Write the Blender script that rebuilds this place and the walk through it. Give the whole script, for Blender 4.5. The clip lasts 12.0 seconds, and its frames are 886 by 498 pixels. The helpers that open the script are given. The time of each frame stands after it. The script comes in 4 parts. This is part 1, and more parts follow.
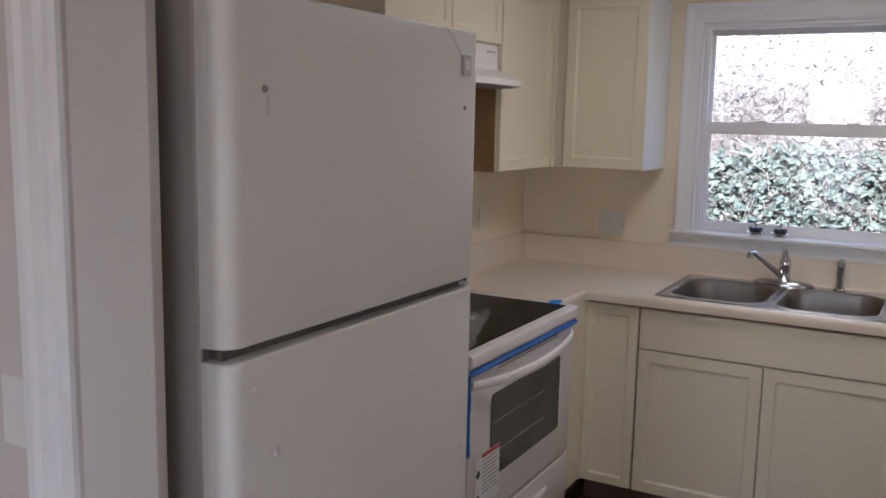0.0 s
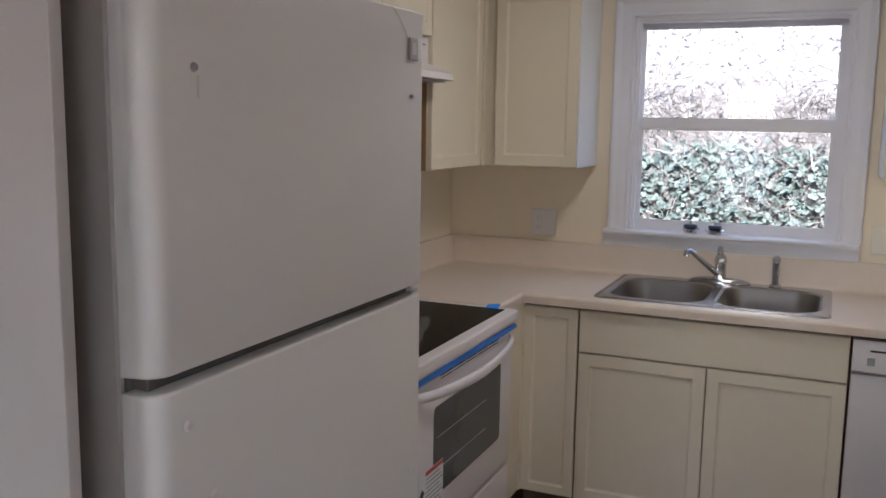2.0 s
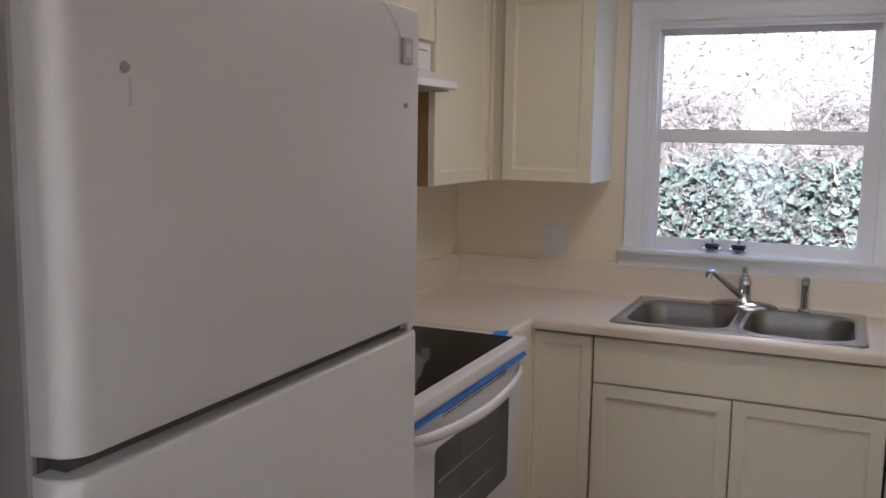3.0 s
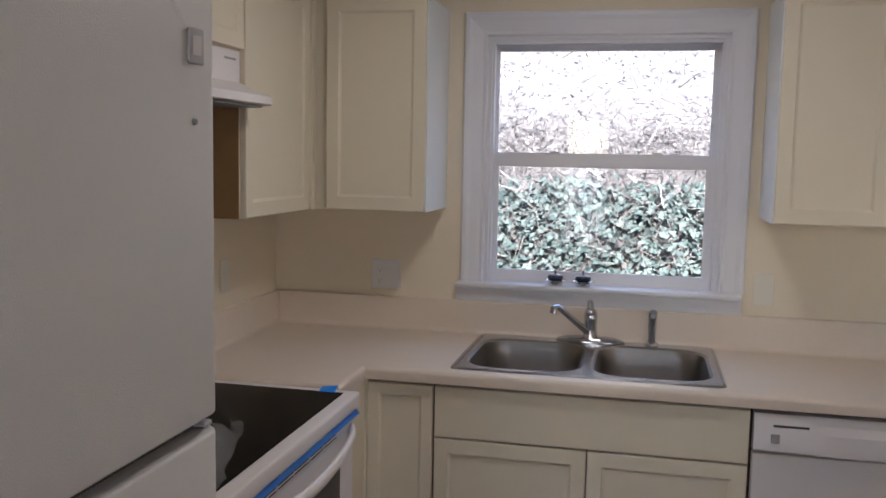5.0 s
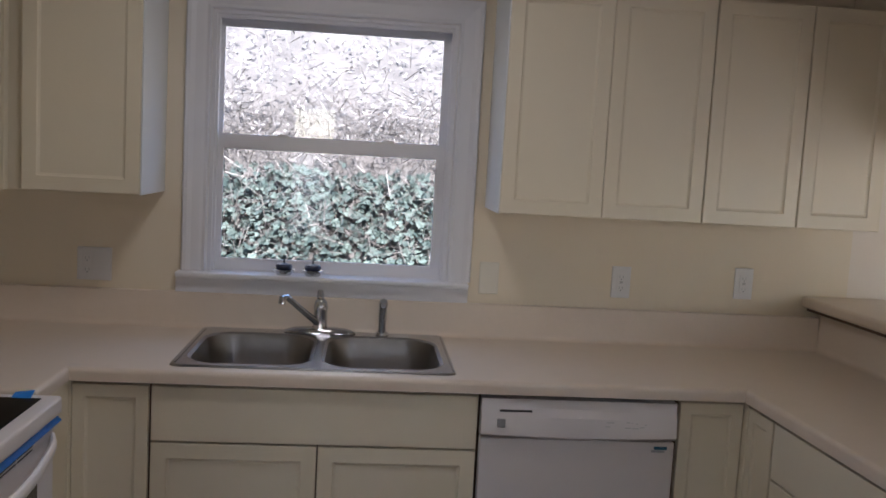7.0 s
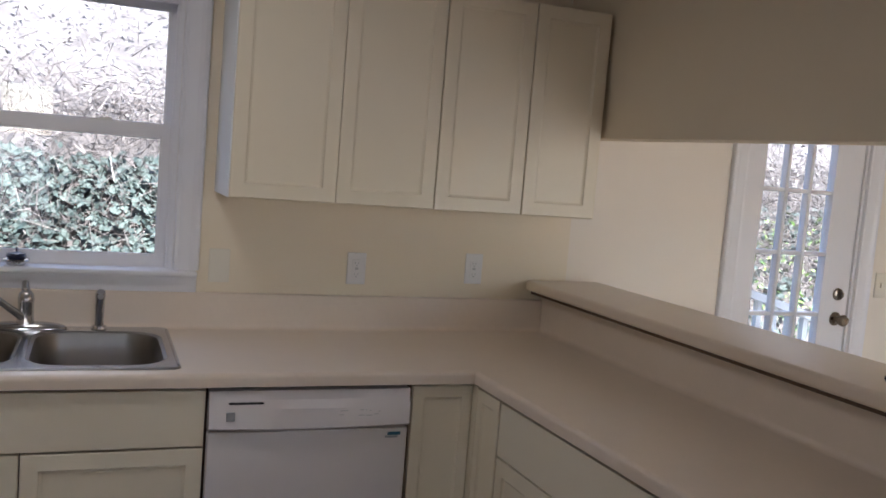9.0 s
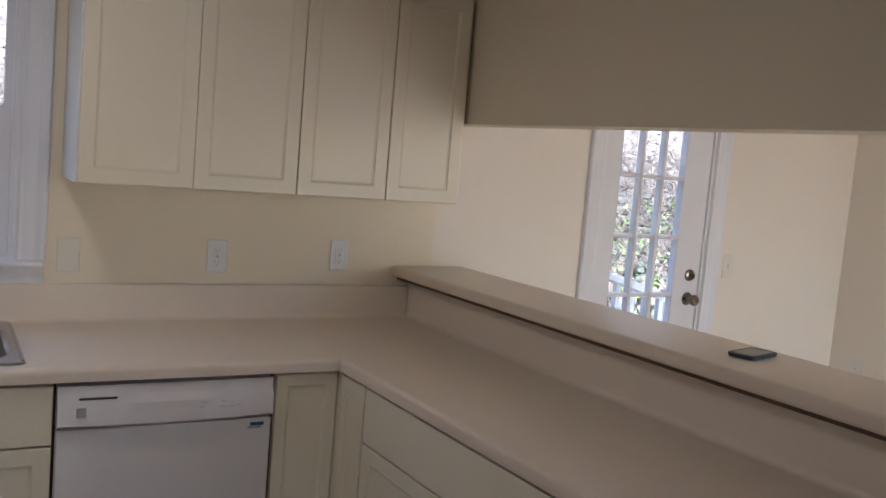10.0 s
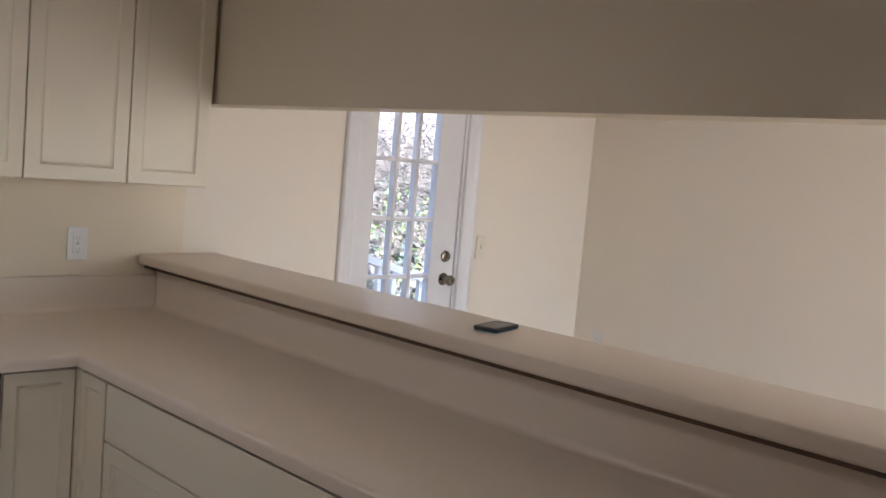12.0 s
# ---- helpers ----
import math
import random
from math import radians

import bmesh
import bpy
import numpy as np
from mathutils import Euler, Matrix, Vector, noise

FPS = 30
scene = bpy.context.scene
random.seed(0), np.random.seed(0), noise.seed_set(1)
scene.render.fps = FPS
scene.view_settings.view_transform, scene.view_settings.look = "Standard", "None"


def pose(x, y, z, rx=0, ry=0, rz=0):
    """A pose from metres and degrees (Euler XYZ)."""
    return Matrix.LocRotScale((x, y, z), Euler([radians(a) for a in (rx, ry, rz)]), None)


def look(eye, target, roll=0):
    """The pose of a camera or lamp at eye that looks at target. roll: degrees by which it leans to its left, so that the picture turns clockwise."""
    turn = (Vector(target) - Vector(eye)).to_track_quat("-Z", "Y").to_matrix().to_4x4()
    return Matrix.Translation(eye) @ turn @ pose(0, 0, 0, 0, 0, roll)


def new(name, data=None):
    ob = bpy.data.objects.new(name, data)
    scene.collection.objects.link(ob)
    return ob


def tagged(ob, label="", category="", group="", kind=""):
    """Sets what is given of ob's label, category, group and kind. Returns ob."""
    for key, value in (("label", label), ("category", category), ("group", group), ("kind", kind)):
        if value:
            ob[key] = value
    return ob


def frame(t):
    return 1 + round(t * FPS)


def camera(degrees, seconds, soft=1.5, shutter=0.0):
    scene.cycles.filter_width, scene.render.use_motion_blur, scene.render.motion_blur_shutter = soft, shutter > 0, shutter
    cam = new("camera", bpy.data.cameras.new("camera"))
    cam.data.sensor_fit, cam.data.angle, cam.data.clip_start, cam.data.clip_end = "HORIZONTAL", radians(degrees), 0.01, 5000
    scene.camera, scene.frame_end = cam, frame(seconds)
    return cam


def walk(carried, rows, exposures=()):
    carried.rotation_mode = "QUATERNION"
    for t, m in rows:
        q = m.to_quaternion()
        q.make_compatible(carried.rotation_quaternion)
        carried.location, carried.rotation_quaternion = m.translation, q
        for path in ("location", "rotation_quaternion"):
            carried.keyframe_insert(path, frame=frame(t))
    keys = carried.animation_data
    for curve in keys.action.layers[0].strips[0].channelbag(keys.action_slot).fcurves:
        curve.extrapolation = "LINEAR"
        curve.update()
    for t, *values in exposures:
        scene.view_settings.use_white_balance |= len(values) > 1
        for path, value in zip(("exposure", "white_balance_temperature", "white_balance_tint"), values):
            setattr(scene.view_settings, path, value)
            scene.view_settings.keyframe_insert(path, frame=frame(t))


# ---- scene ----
cam = camera(52.8, 12.0, 1.6)
PATH = [
    (0, (1.83, -3.997, 1.601), (0.862, -2.272, 1.303), 1.2),
    (0.5, (1.784, -3.976, 1.598), (0.874, -2.22, 1.298), 0.7),
    (1, (1.743, -3.983, 1.587), (0.923, -2.181, 1.308), 0.3),
    (1.5, (1.709, -3.956, 1.582), (0.906, -2.148, 1.291), 0.5),
    (2, (1.673, -3.868, 1.572), (0.884, -2.053, 1.285), 0.9),
    (2.5, (1.626, -3.746, 1.574), (0.839, -1.925, 1.324), 1.0),
    (2.7, (1.609, -3.701, 1.575), (0.799, -1.89, 1.316), 0.9),
    (4.3, (1.518, -3.384, 1.564), (0.835, -1.524, 1.292), 1.8),
    (4.5, (1.492, -3.338, 1.574), (0.898, -1.441, 1.344), 1.4),
    (5, (1.443, -3.267, 1.582), (1.007, -1.326, 1.371), 1.1),
    (5.5, (1.423, -3.217, 1.588), (1.159, -1.244, 1.396), 1.6),
    (6, (1.409, -3.2, 1.585), (1.308, -1.211, 1.407), 2.2),
    (6.5, (1.402, -3.177, 1.572), (1.437, -1.185, 1.394), 2.2),
    (7, (1.414, -3.153, 1.556), (1.589, -1.172, 1.35), 3.2),
    (7.5, (1.45, -3.13, 1.554), (1.8, -1.168, 1.388), 3.6),
    (7.7, (1.453, -3.122, 1.563), (1.853, -1.17, 1.393), 3.9),
    (9.5, (1.472, -3.09, 1.535), (2.339, -1.298, 1.342), 4.7),
    (10, (1.488, -3.091, 1.535), (2.477, -1.363, 1.34), 4.9),
    (10.5, (1.496, -3.094, 1.526), (2.555, -1.409, 1.331), 5.5),
    (11, (1.523, -3.103, 1.525), (2.726, -1.516, 1.346), 5.5),
    (11.5, (1.529, -3.105, 1.523), (2.848, -1.611, 1.349), 5.2),
    (12, (1.542, -3.107, 1.519), (2.94, -1.687, 1.342), 5.0),
]
EXPOSURES = [(0, 3.15), (2.5, 3.15), (4.5, 3.12), (5.5, 2.86), (6.5, 2.60), (7.5, 2.66), (9.5, 2.84), (10.5, 2.93), (12, 3.08)]
walk(cam, [(t, look(eye, target, roll)) for t, eye, target, roll in PATH], EXPOSURES)

# ---- light and world ----
scene.view_settings.use_white_balance = True
scene.view_settings.white_balance_temperature, scene.view_settings.white_balance_tint = 6090, 15.5
SUN_EL, SUN_AZ = radians(52), radians(165)
world = bpy.data.worlds.new("world")
scene.world = world
world.use_nodes = True
wn = world.node_tree
wn.nodes.clear()
sky = wn.nodes.new("ShaderNodeTexSky")
sky.sky_type, sky.sun_disc = "NISHITA", False
sky.sun_elevation, sky.sun_rotation = SUN_EL, SUN_AZ
bgd = wn.nodes.new("ShaderNodeBackground")
bgd.inputs["Strength"].default_value = 0.15
wout = wn.nodes.new("ShaderNodeOutputWorld")
wn.links.new(sky.outputs[0], bgd.inputs["Color"])
wn.links.new(bgd.outputs[0], wout.inputs["Surface"])

sun_data = bpy.data.lights.new("sun", "SUN")
sun_data.energy, sun_data.angle, sun_data.color = 5.0, radians(0.6), (1.0, 0.96, 0.9)
sun = new("sun", sun_data)
sun_way = Vector((math.sin(SUN_AZ) * math.cos(SUN_EL), math.cos(SUN_AZ) * math.cos(SUN_EL), math.sin(SUN_EL)))
sun.matrix_world = look(sun_way * 30, (0, 0, 0))


def window_lamp(name, eye, target, width, height, watts, color):
    data = bpy.data.lights.new(name, "AREA")
    data.shape, data.size, data.size_y, data.energy, data.color = "RECTANGLE", width, height, watts, color
    ob = new(name, data)
    ob.matrix_world = look(eye, target)
    return ob


window_lamp("hall_window_lamp", (0.65, -6.93, 1.42), (2.4, -1.5, 0.9), 0.6, 0.8, 0.30, (0.88, 0.94, 1.0))
window_lamp("dining_window_lamp", (4.85, -4.93, 0.85), (3.9, -1.0, 2.0), 1.4, 1.3, 2.6, (1.0, 0.975, 0.95))
# fill added from the east to brighten the fridge front, source unseen
window_lamp("hall_east_fill_lamp", (3.12, -6.1, 1.5), (0.9, -2.6, 1.5), 1.1, 1.2, 1.75, (1.0, 0.97, 0.96))


ceil_data = bpy.data.lights.new("kitchen_ceiling_lamp", "AREA")
ceil_data.shape, ceil_data.size, ceil_data.energy, ceil_data.color = "DISK", 0.3, 0.85, (1.0, 0.95, 0.88)
ceil_lamp = new("kitchen_ceiling_lamp", ceil_data)
ceil_lamp.matrix_world = look((1.31, -1.15, 2.395), (1.31, -1.15, 0.0))


# ---- materials ----
def mat(name, color, rough=0.5, metal=0.0, vary=0.04, scale=6.0, bump=0.0, bump_scale=60.0, gloss=0.5, coat=0.0, spread=0.06):
    m = bpy.data.materials.new(name)
    m.use_nodes = True
    nt = m.node_tree
    b = nt.nodes["Principled BSDF"]
    b.inputs["Roughness"].default_value = rough
    b.inputs["Metallic"].default_value = metal
    b.inputs["Specular IOR Level"].default_value = gloss
    b.inputs["Coat Weight"].default_value = coat
    geo = nt.nodes.new("ShaderNodeNewGeometry")
    n1 = nt.nodes.new("ShaderNodeTexNoise")
    n1.inputs["Scale"].default_value, n1.inputs["Detail"].default_value = scale, 5
    nt.links.new(geo.outputs["Position"], n1.inputs["Vector"])
    n2 = nt.nodes.new("ShaderNodeTexNoise")
    n2.inputs["Scale"].default_value, n2.inputs["Detail"].default_value = scale * 0.22, 3
    nt.links.new(geo.outputs["Position"], n2.inputs["Vector"])
    add = nt.nodes.new("ShaderNodeMath")
    add.operation = "ADD"
    nt.links.new(n1.outputs["Fac"], add.inputs[0])
    nt.links.new(n2.outputs["Fac"], add.inputs[1])
    ramp = nt.nodes.new("ShaderNodeMapRange")
    ramp.inputs["From Min"].default_value, ramp.inputs["From Max"].default_value = 0.6, 1.4
    ramp.inputs["To Min"].default_value, ramp.inputs["To Max"].default_value = 1 - vary, 1 + vary
    nt.links.new(add.outputs[0], ramp.inputs["Value"])
    mul = nt.nodes.new("ShaderNodeVectorMath")
    mul.operation = "SCALE"
    mul.inputs[0].default_value = color
    nt.links.new(ramp.outputs[0], mul.inputs["Scale"])
    nt.links.new(mul.outputs[0], b.inputs["Base Color"])
    rr = nt.nodes.new("ShaderNodeMapRange")
    rr.inputs["To Min"].default_value, rr.inputs["To Max"].default_value = max(rough - spread, 0.02), min(rough + spread, 1)
    nt.links.new(n1.outputs["Fac"], rr.inputs["Value"])
    nt.links.new(rr.outputs[0], b.inputs["Roughness"])
    if bump:
        n3 = nt.nodes.new("ShaderNodeTexNoise")
        n3.inputs["Scale"].default_value, n3.inputs["Detail"].default_value = bump_scale, 3
        nt.links.new(geo.outputs["Position"], n3.inputs["Vector"])
        bp = nt.nodes.new("ShaderNodeBump")
        bp.inputs["Strength"].default_value, bp.inputs["Distance"].default_value = bump, 0.003
        nt.links.new(n3.outputs["Fac"], bp.inputs["Height"])
        nt.links.new(bp.outputs[0], b.inputs["Normal"])
    return m


M = dict(
    wall=mat("cream_wall_paint", (0.815, 0.718, 0.558), 0.65, vary=0.015, scale=3, bump=0.12, bump_scale=180),
    # paler than the kitchen cream: the dining room's daylight is in this colour
    dining=mat("daylit_dining_wall_paint", (0.83, 0.755, 0.655), 0.65, vary=0.015, scale=3, bump=0.12, bump_scale=180),
    hall=mat("hall_wall_paint", (0.64, 0.572, 0.556), 0.65, vary=0.015, scale=3, bump=0.12, bump_scale=180),
    panel=mat("greige_panel_paint", (0.58, 0.55, 0.53), 0.45, vary=0.03, scale=5, bump=0.05, bump_scale=120),
    ceiling=mat("ceiling_paint", (0.80, 0.78, 0.73), 0.8, vary=0.015, scale=4, bump=0.2, bump_scale=120),
    trim=mat("white_trim_paint", (0.80, 0.79, 0.81), 0.35, vary=0.02, scale=8, bump=0.05, bump_scale=90),
    cab=mat("cream_cabinet_paint", (0.80, 0.723, 0.565), 0.38, vary=0.02, scale=5, bump=0.05, bump_scale=140),
    # cabinet ends by the window, their cool daylight mixed into the colour
    cabend=mat("daylit_cabinet_end", (0.80, 0.82, 0.82), 0.3, vary=0.02, scale=5),
    counter=mat("beige_laminate", (0.77, 0.66, 0.545), 0.32, vary=0.02, scale=60, bump=0.04, bump_scale=500, gloss=0.5, spread=0.012),
    fridge=mat("fridge_enamel", (0.82, 0.80, 0.775), 0.36, vary=0.012, scale=3, bump=0.25, bump_scale=420),
    # door enamel taken down to the shade on the fridge's side
    fridgeside=mat("shaded_fridge_side_enamel", (0.42, 0.385, 0.36), 0.5, vary=0.03, scale=5),
    white=mat("white_enamel", (0.79, 0.745, 0.73), 0.32, vary=0.012, scale=6),
    washer=mat("dishwasher_enamel", (0.69, 0.65, 0.642), 0.34, vary=0.012, scale=6),
    plastic=mat("white_plastic", (0.77, 0.75, 0.73), 0.35, vary=0.01, scale=9),
    ivory=mat("painted_plate", (0.78, 0.73, 0.62), 0.45, vary=0.01, scale=9),
    gasket=mat("dark_gasket", (0.10, 0.095, 0.09), 0.7, vary=0.06, scale=20),
    # dark brown that carries the shade of gaps and undersides
    gapshade=mat("gap_shade_brown", (0.13, 0.08, 0.05), 0.7, vary=0.15, scale=14),
    rawwood=mat("unfinished_cabinet_side", (0.33, 0.19, 0.08), 0.6, vary=0.2, scale=14),
    blackglass=mat("black_ceramic_glass", (0.008, 0.0075, 0.0075), 0.2, vary=0.1, scale=12, gloss=0.03, spread=0.02),
    oven=mat("oven_window_glass", (0.06, 0.06, 0.063), 0.15, vary=0.15, scale=12),
    steelrim=mat("polished_steel", (0.50, 0.51, 0.54), 0.22, 1.0, vary=0.05, scale=30, bump=0.04, bump_scale=200),
    palegrey=mat("pale_grey_plastic", (0.50, 0.49, 0.48), 0.4, vary=0.03, scale=20),
    steel=mat("brushed_steel", (0.34, 0.325, 0.31), 0.36, 1.0, vary=0.05, scale=30, bump=0.01, bump_scale=300),
    chrome=mat("chrome", (0.56, 0.56, 0.57), 0.11, 1.0, vary=0.02, scale=20),
    nickel=mat("aged_nickel", (0.24, 0.20, 0.16), 0.28, 1.0, vary=0.1, scale=30),
    black=mat("black_rubber", (0.02, 0.02, 0.022), 0.5, vary=0.1, scale=20),
    grey=mat("grey_plastic", (0.35, 0.35, 0.36), 0.45, vary=0.05, scale=20),
    vent=mat("grey_metal", (0.55, 0.54, 0.56), 0.4, vary=0.03, scale=20),
    tape=mat("blue_tape", (0.02, 0.26, 0.80), 0.45, vary=0.12, scale=40, bump=0.3, bump_scale=80),
    paper=mat("label_paper", (0.78, 0.78, 0.77), 0.6, vary=0.02, scale=20),
    ink=mat("dark_ink", (0.03, 0.03, 0.03), 0.6, vary=0.05, scale=20),
    greyink=mat("grey_ink", (0.33, 0.33, 0.34), 0.6, vary=0.05, scale=20),
    red=mat("red_ink", (0.5, 0.05, 0.04), 0.6, vary=0.05, scale=20),
    stopper=mat("blue_black_stopper", (0.015, 0.02, 0.05), 0.3, vary=0.1, scale=20),
    bluecase=mat("blue_phone_case", (0.01, 0.10, 0.17), 0.4, vary=0.1, scale=40),
    screen=mat("phone_screen", (0.035, 0.035, 0.04), 0.14, vary=0.05, scale=30),
    outside=mat("house_siding", (0.62, 0.60, 0.56), 0.6, vary=0.05, scale=3),
    rail=mat("white_rail_paint", (0.78, 0.78, 0.76), 0.4, vary=0.03, scale=10),
)


def floor_mat():
    m = mat("dark_oak_floor", (0.16, 0.085, 0.045), 0.35, vary=0.25, scale=9)
    nt = m.node_tree
    info = nt.nodes.new("ShaderNodeObjectInfo")
    mr = nt.nodes.new("ShaderNodeMapRange")
    mr.inputs["To Min"].default_value, mr.inputs["To Max"].default_value = 0.7, 1.3
    nt.links.new(info.outputs["Random"], mr.inputs["Value"])
    sc = nt.nodes.new("ShaderNodeVectorMath")
    sc.operation = "SCALE"
    b = nt.nodes["Principled BSDF"]
    src = b.inputs["Base Color"].links[0].from_socket
    nt.links.new(src, sc.inputs[0])
    nt.links.new(mr.outputs[0], sc.inputs["Scale"])
    nt.links.new(sc.outputs[0], b.inputs["Base Color"])
    return m


def glass_mat(name, tint, rough=0.0, mixing=0.9):
    m = bpy.data.materials.new(name)
    m.use_nodes = True
    nt = m.node_tree
    nt.nodes.clear()
    out = nt.nodes.new("ShaderNodeOutputMaterial")
    tr = nt.nodes.new("ShaderNodeBsdfTransparent")
    tr.inputs["Color"].default_value = (*tint, 1)
    gl = nt.nodes.new("ShaderNodeBsdfGlossy")
    gl.inputs["Roughness"].default_value = rough
    lw = nt.nodes.new("ShaderNodeLayerWeight")
    lw.inputs["Blend"].default_value = 0.5
    fr = nt.nodes.new("ShaderNodeMath")
    fr.operation = "POWER"
    fr.inputs[1].default_value = 5
    nt.links.new(lw.outputs["Facing"], fr.inputs[0])
    mul = nt.nodes.new("ShaderNodeMath")
    mul.operation = "MULTIPLY_ADD"
    mul.inputs[1].default_value, mul.inputs[2].default_value = mixing, 0.04
    mix = nt.nodes.new("ShaderNodeMixShader")
    nt.links.new(fr.outputs[0], mul.inputs[0])
    nt.links.new(mul.outputs[0], mix.inputs["Fac"])
    nt.links.new(tr.outputs[0], mix.inputs[1])
    nt.links.new(gl.outputs[0], mix.inputs[2])
    nt.links.new(mix.outputs[0], out.inputs["Surface"])
    return m


def film_mat():
    m = bpy.data.materials.new("clear_film")
    m.use_nodes = True
    nt = m.node_tree
    nt.nodes.clear()
    out = nt.nodes.new("ShaderNodeOutputMaterial")
    tr = nt.nodes.new("ShaderNodeBsdfTransparent")
    gl = nt.nodes.new("ShaderNodeBsdfPrincipled")
    gl.inputs["Base Color"].default_value = (0.92, 0.92, 0.93, 1)
    gl.inputs["Roughness"].default_value = 0.15
    mix = nt.nodes.new("ShaderNodeMixShader")
    mix.inputs["Fac"].default_value = 0.16
    nt.links.new(tr.outputs[0], mix.inputs[1])
    nt.links.new(gl.outputs[0], mix.inputs[2])
    nt.links.new(mix.outputs[0], out.inputs["Surface"])
    return m


def leaf_mat(name, dark, light, rough, gloss):
    m = bpy.data.materials.new(name)
    m.use_nodes = True
    nt = m.node_tree
    b = nt.nodes["Principled BSDF"]
    geo = nt.nodes.new("ShaderNodeNewGeometry")
    r = nt.nodes.new("ShaderNodeValToRGB")
    r.color_ramp.elements[0].color = (*dark, 1)
    r.color_ramp.elements[1].color = (*light, 1)
    nt.links.new(geo.outputs["Random Per Island"], r.inputs["Fac"])
    nt.links.new(r.outputs[0], b.inputs["Base Color"])
    b.inputs["Roughness"].default_value = rough
    b.inputs["Specular IOR Level"].default_value = gloss
    return m


M["floor"] = floor_mat()
M["glass"] = glass_mat("window_glass", (0.97, 0.98, 0.98))
M["film"] = film_mat()
M["carpet"] = mat("light_carpet", (0.74, 0.69, 0.62), 0.95, vary=0.08, scale=30, bump=0.8, bump_scale=300)
M["soil"] = mat("leaf_litter_soil", (0.075, 0.068, 0.064), 0.95, vary=0.5, scale=5, bump=1.0, bump_scale=20)
M["ivy"] = leaf_mat("ivy_leaf", (0.024, 0.038, 0.036), (0.086, 0.112, 0.100), 0.6, 0.18)
M["dry"] = leaf_mat("dry_leaf", (0.07, 0.066, 0.065), (0.44, 0.42, 0.415), 0.8, 0.2)
M["stem"] = leaf_mat("bare_stem", (0.035, 0.03, 0.028), (0.34, 0.31, 0.295), 0.8, 0.2)
M["twig"] = leaf_mat("brown_twig", (0.014, 0.012, 0.011), (0.125, 0.112, 0.105), 0.8, 0.2)
M["grass"] = leaf_mat("fresh_leaf", (0.10, 0.22, 0.04), (0.25, 0.42, 0.10), 0.6, 0.3)

# ---- helpers of this scene ----
BASE = {}


def thing(name, origin, label, category, group=""):
    ob = new(name)
    ob.location = origin
    BASE[ob.name] = Vector(origin)
    return tagged(ob, label, category, group)


def top_of(ob):
    while ob.parent:
        ob = ob.parent
    return ob


def part(name, bm, material, parent=None, label="", kind="", smooth=False):
    me = bpy.data.meshes.new(name)
    if parent is not None:
        bmesh.ops.translate(bm, vec=-BASE.get(top_of(parent).name, Vector()), verts=bm.verts)
    bm.to_mesh(me)
    bm.free()
    me.materials.append(material)
    if smooth:
        for p in me.polygons:
            p.use_smooth = True
        me.set_sharp_from_angle(angle=radians(40))
    ob = new(name, me)
    if parent is not None:
        ob.parent = parent
    return tagged(ob, label, "", "", kind)


def add_box(bm, lo, hi, bevel=0.0, seg=1):
    lo, hi = Vector(lo), Vector(hi)
    r = bmesh.ops.create_cube(bm, size=1, matrix=Matrix.Translation((lo + hi) / 2) @ Matrix.Diagonal((*(hi - lo), 1)))
    if bevel:
        edges = list({e for v in r["verts"] for e in v.link_edges})
        bmesh.ops.bevel(bm, geom=edges, offset=bevel, segments=seg, affect="EDGES", profile=0.5)
    return bm


def box(name, lo, hi, material, parent=None, bevel=0.0015, seg=1, label="", kind=""):
    return part(name, add_box(bmesh.new(), lo, hi, bevel, seg), material, parent, label, kind, smooth=seg > 1)


def cyl(bm, a, b, r1, r2=None, seg=20):
    a, b = Vector(a), Vector(b)
    m = Matrix.Translation((a + b) / 2) @ (b - a).to_track_quat("Z", "Y").to_matrix().to_4x4()
    bmesh.ops.create_cone(bm, cap_ends=True, segments=seg, radius1=r1, radius2=r1 if r2 is None else r2, depth=(b - a).length, matrix=m)
    return bm


def tube(bm, pts, radii, seg=14):
    rings = []
    pts = [Vector(p) for p in pts]
    for i, p in enumerate(pts):
        d = (pts[min(i + 1, len(pts) - 1)] - pts[max(i - 1, 0)]).normalized()
        s = d.cross(Vector((0, 0, 1)))
        s = s.normalized() if s.length > 1e-3 else Vector((1, 0, 0))
        u = s.cross(d)
        rings.append([bm.verts.new(p + radii[i] * (math.cos(a) * s + math.sin(a) * u)) for a in [2 * math.pi * k / seg for k in range(seg)]])
    for r0, r1 in zip(rings, rings[1:]):
        for k in range(seg):
            bm.faces.new((r0[k], r0[(k + 1) % seg], r1[(k + 1) % seg], r1[k]))
    bm.faces.new(rings[0][::-1])
    bm.faces.new(rings[-1])
    bmesh.ops.recalc_face_normals(bm, faces=bm.faces)
    return bm


def lathe(bm, centre, profile, seg=28):
    rings = [[bm.verts.new((centre[0] + r * math.cos(a), centre[1] + r * math.sin(a), centre[2] + z)) for a in [2 * math.pi * k / seg for k in range(seg)]] for r, z in profile]
    for r0, r1 in zip(rings, rings[1:]):
        for k in range(seg):
            bm.faces.new((r0[k], r0[(k + 1) % seg], r1[(k + 1) % seg], r1[k]))
    bm.faces.new(rings[0][::-1])
    bm.faces.new(rings[-1])
    bmesh.ops.recalc_face_normals(bm, faces=bm.faces)
    return bm


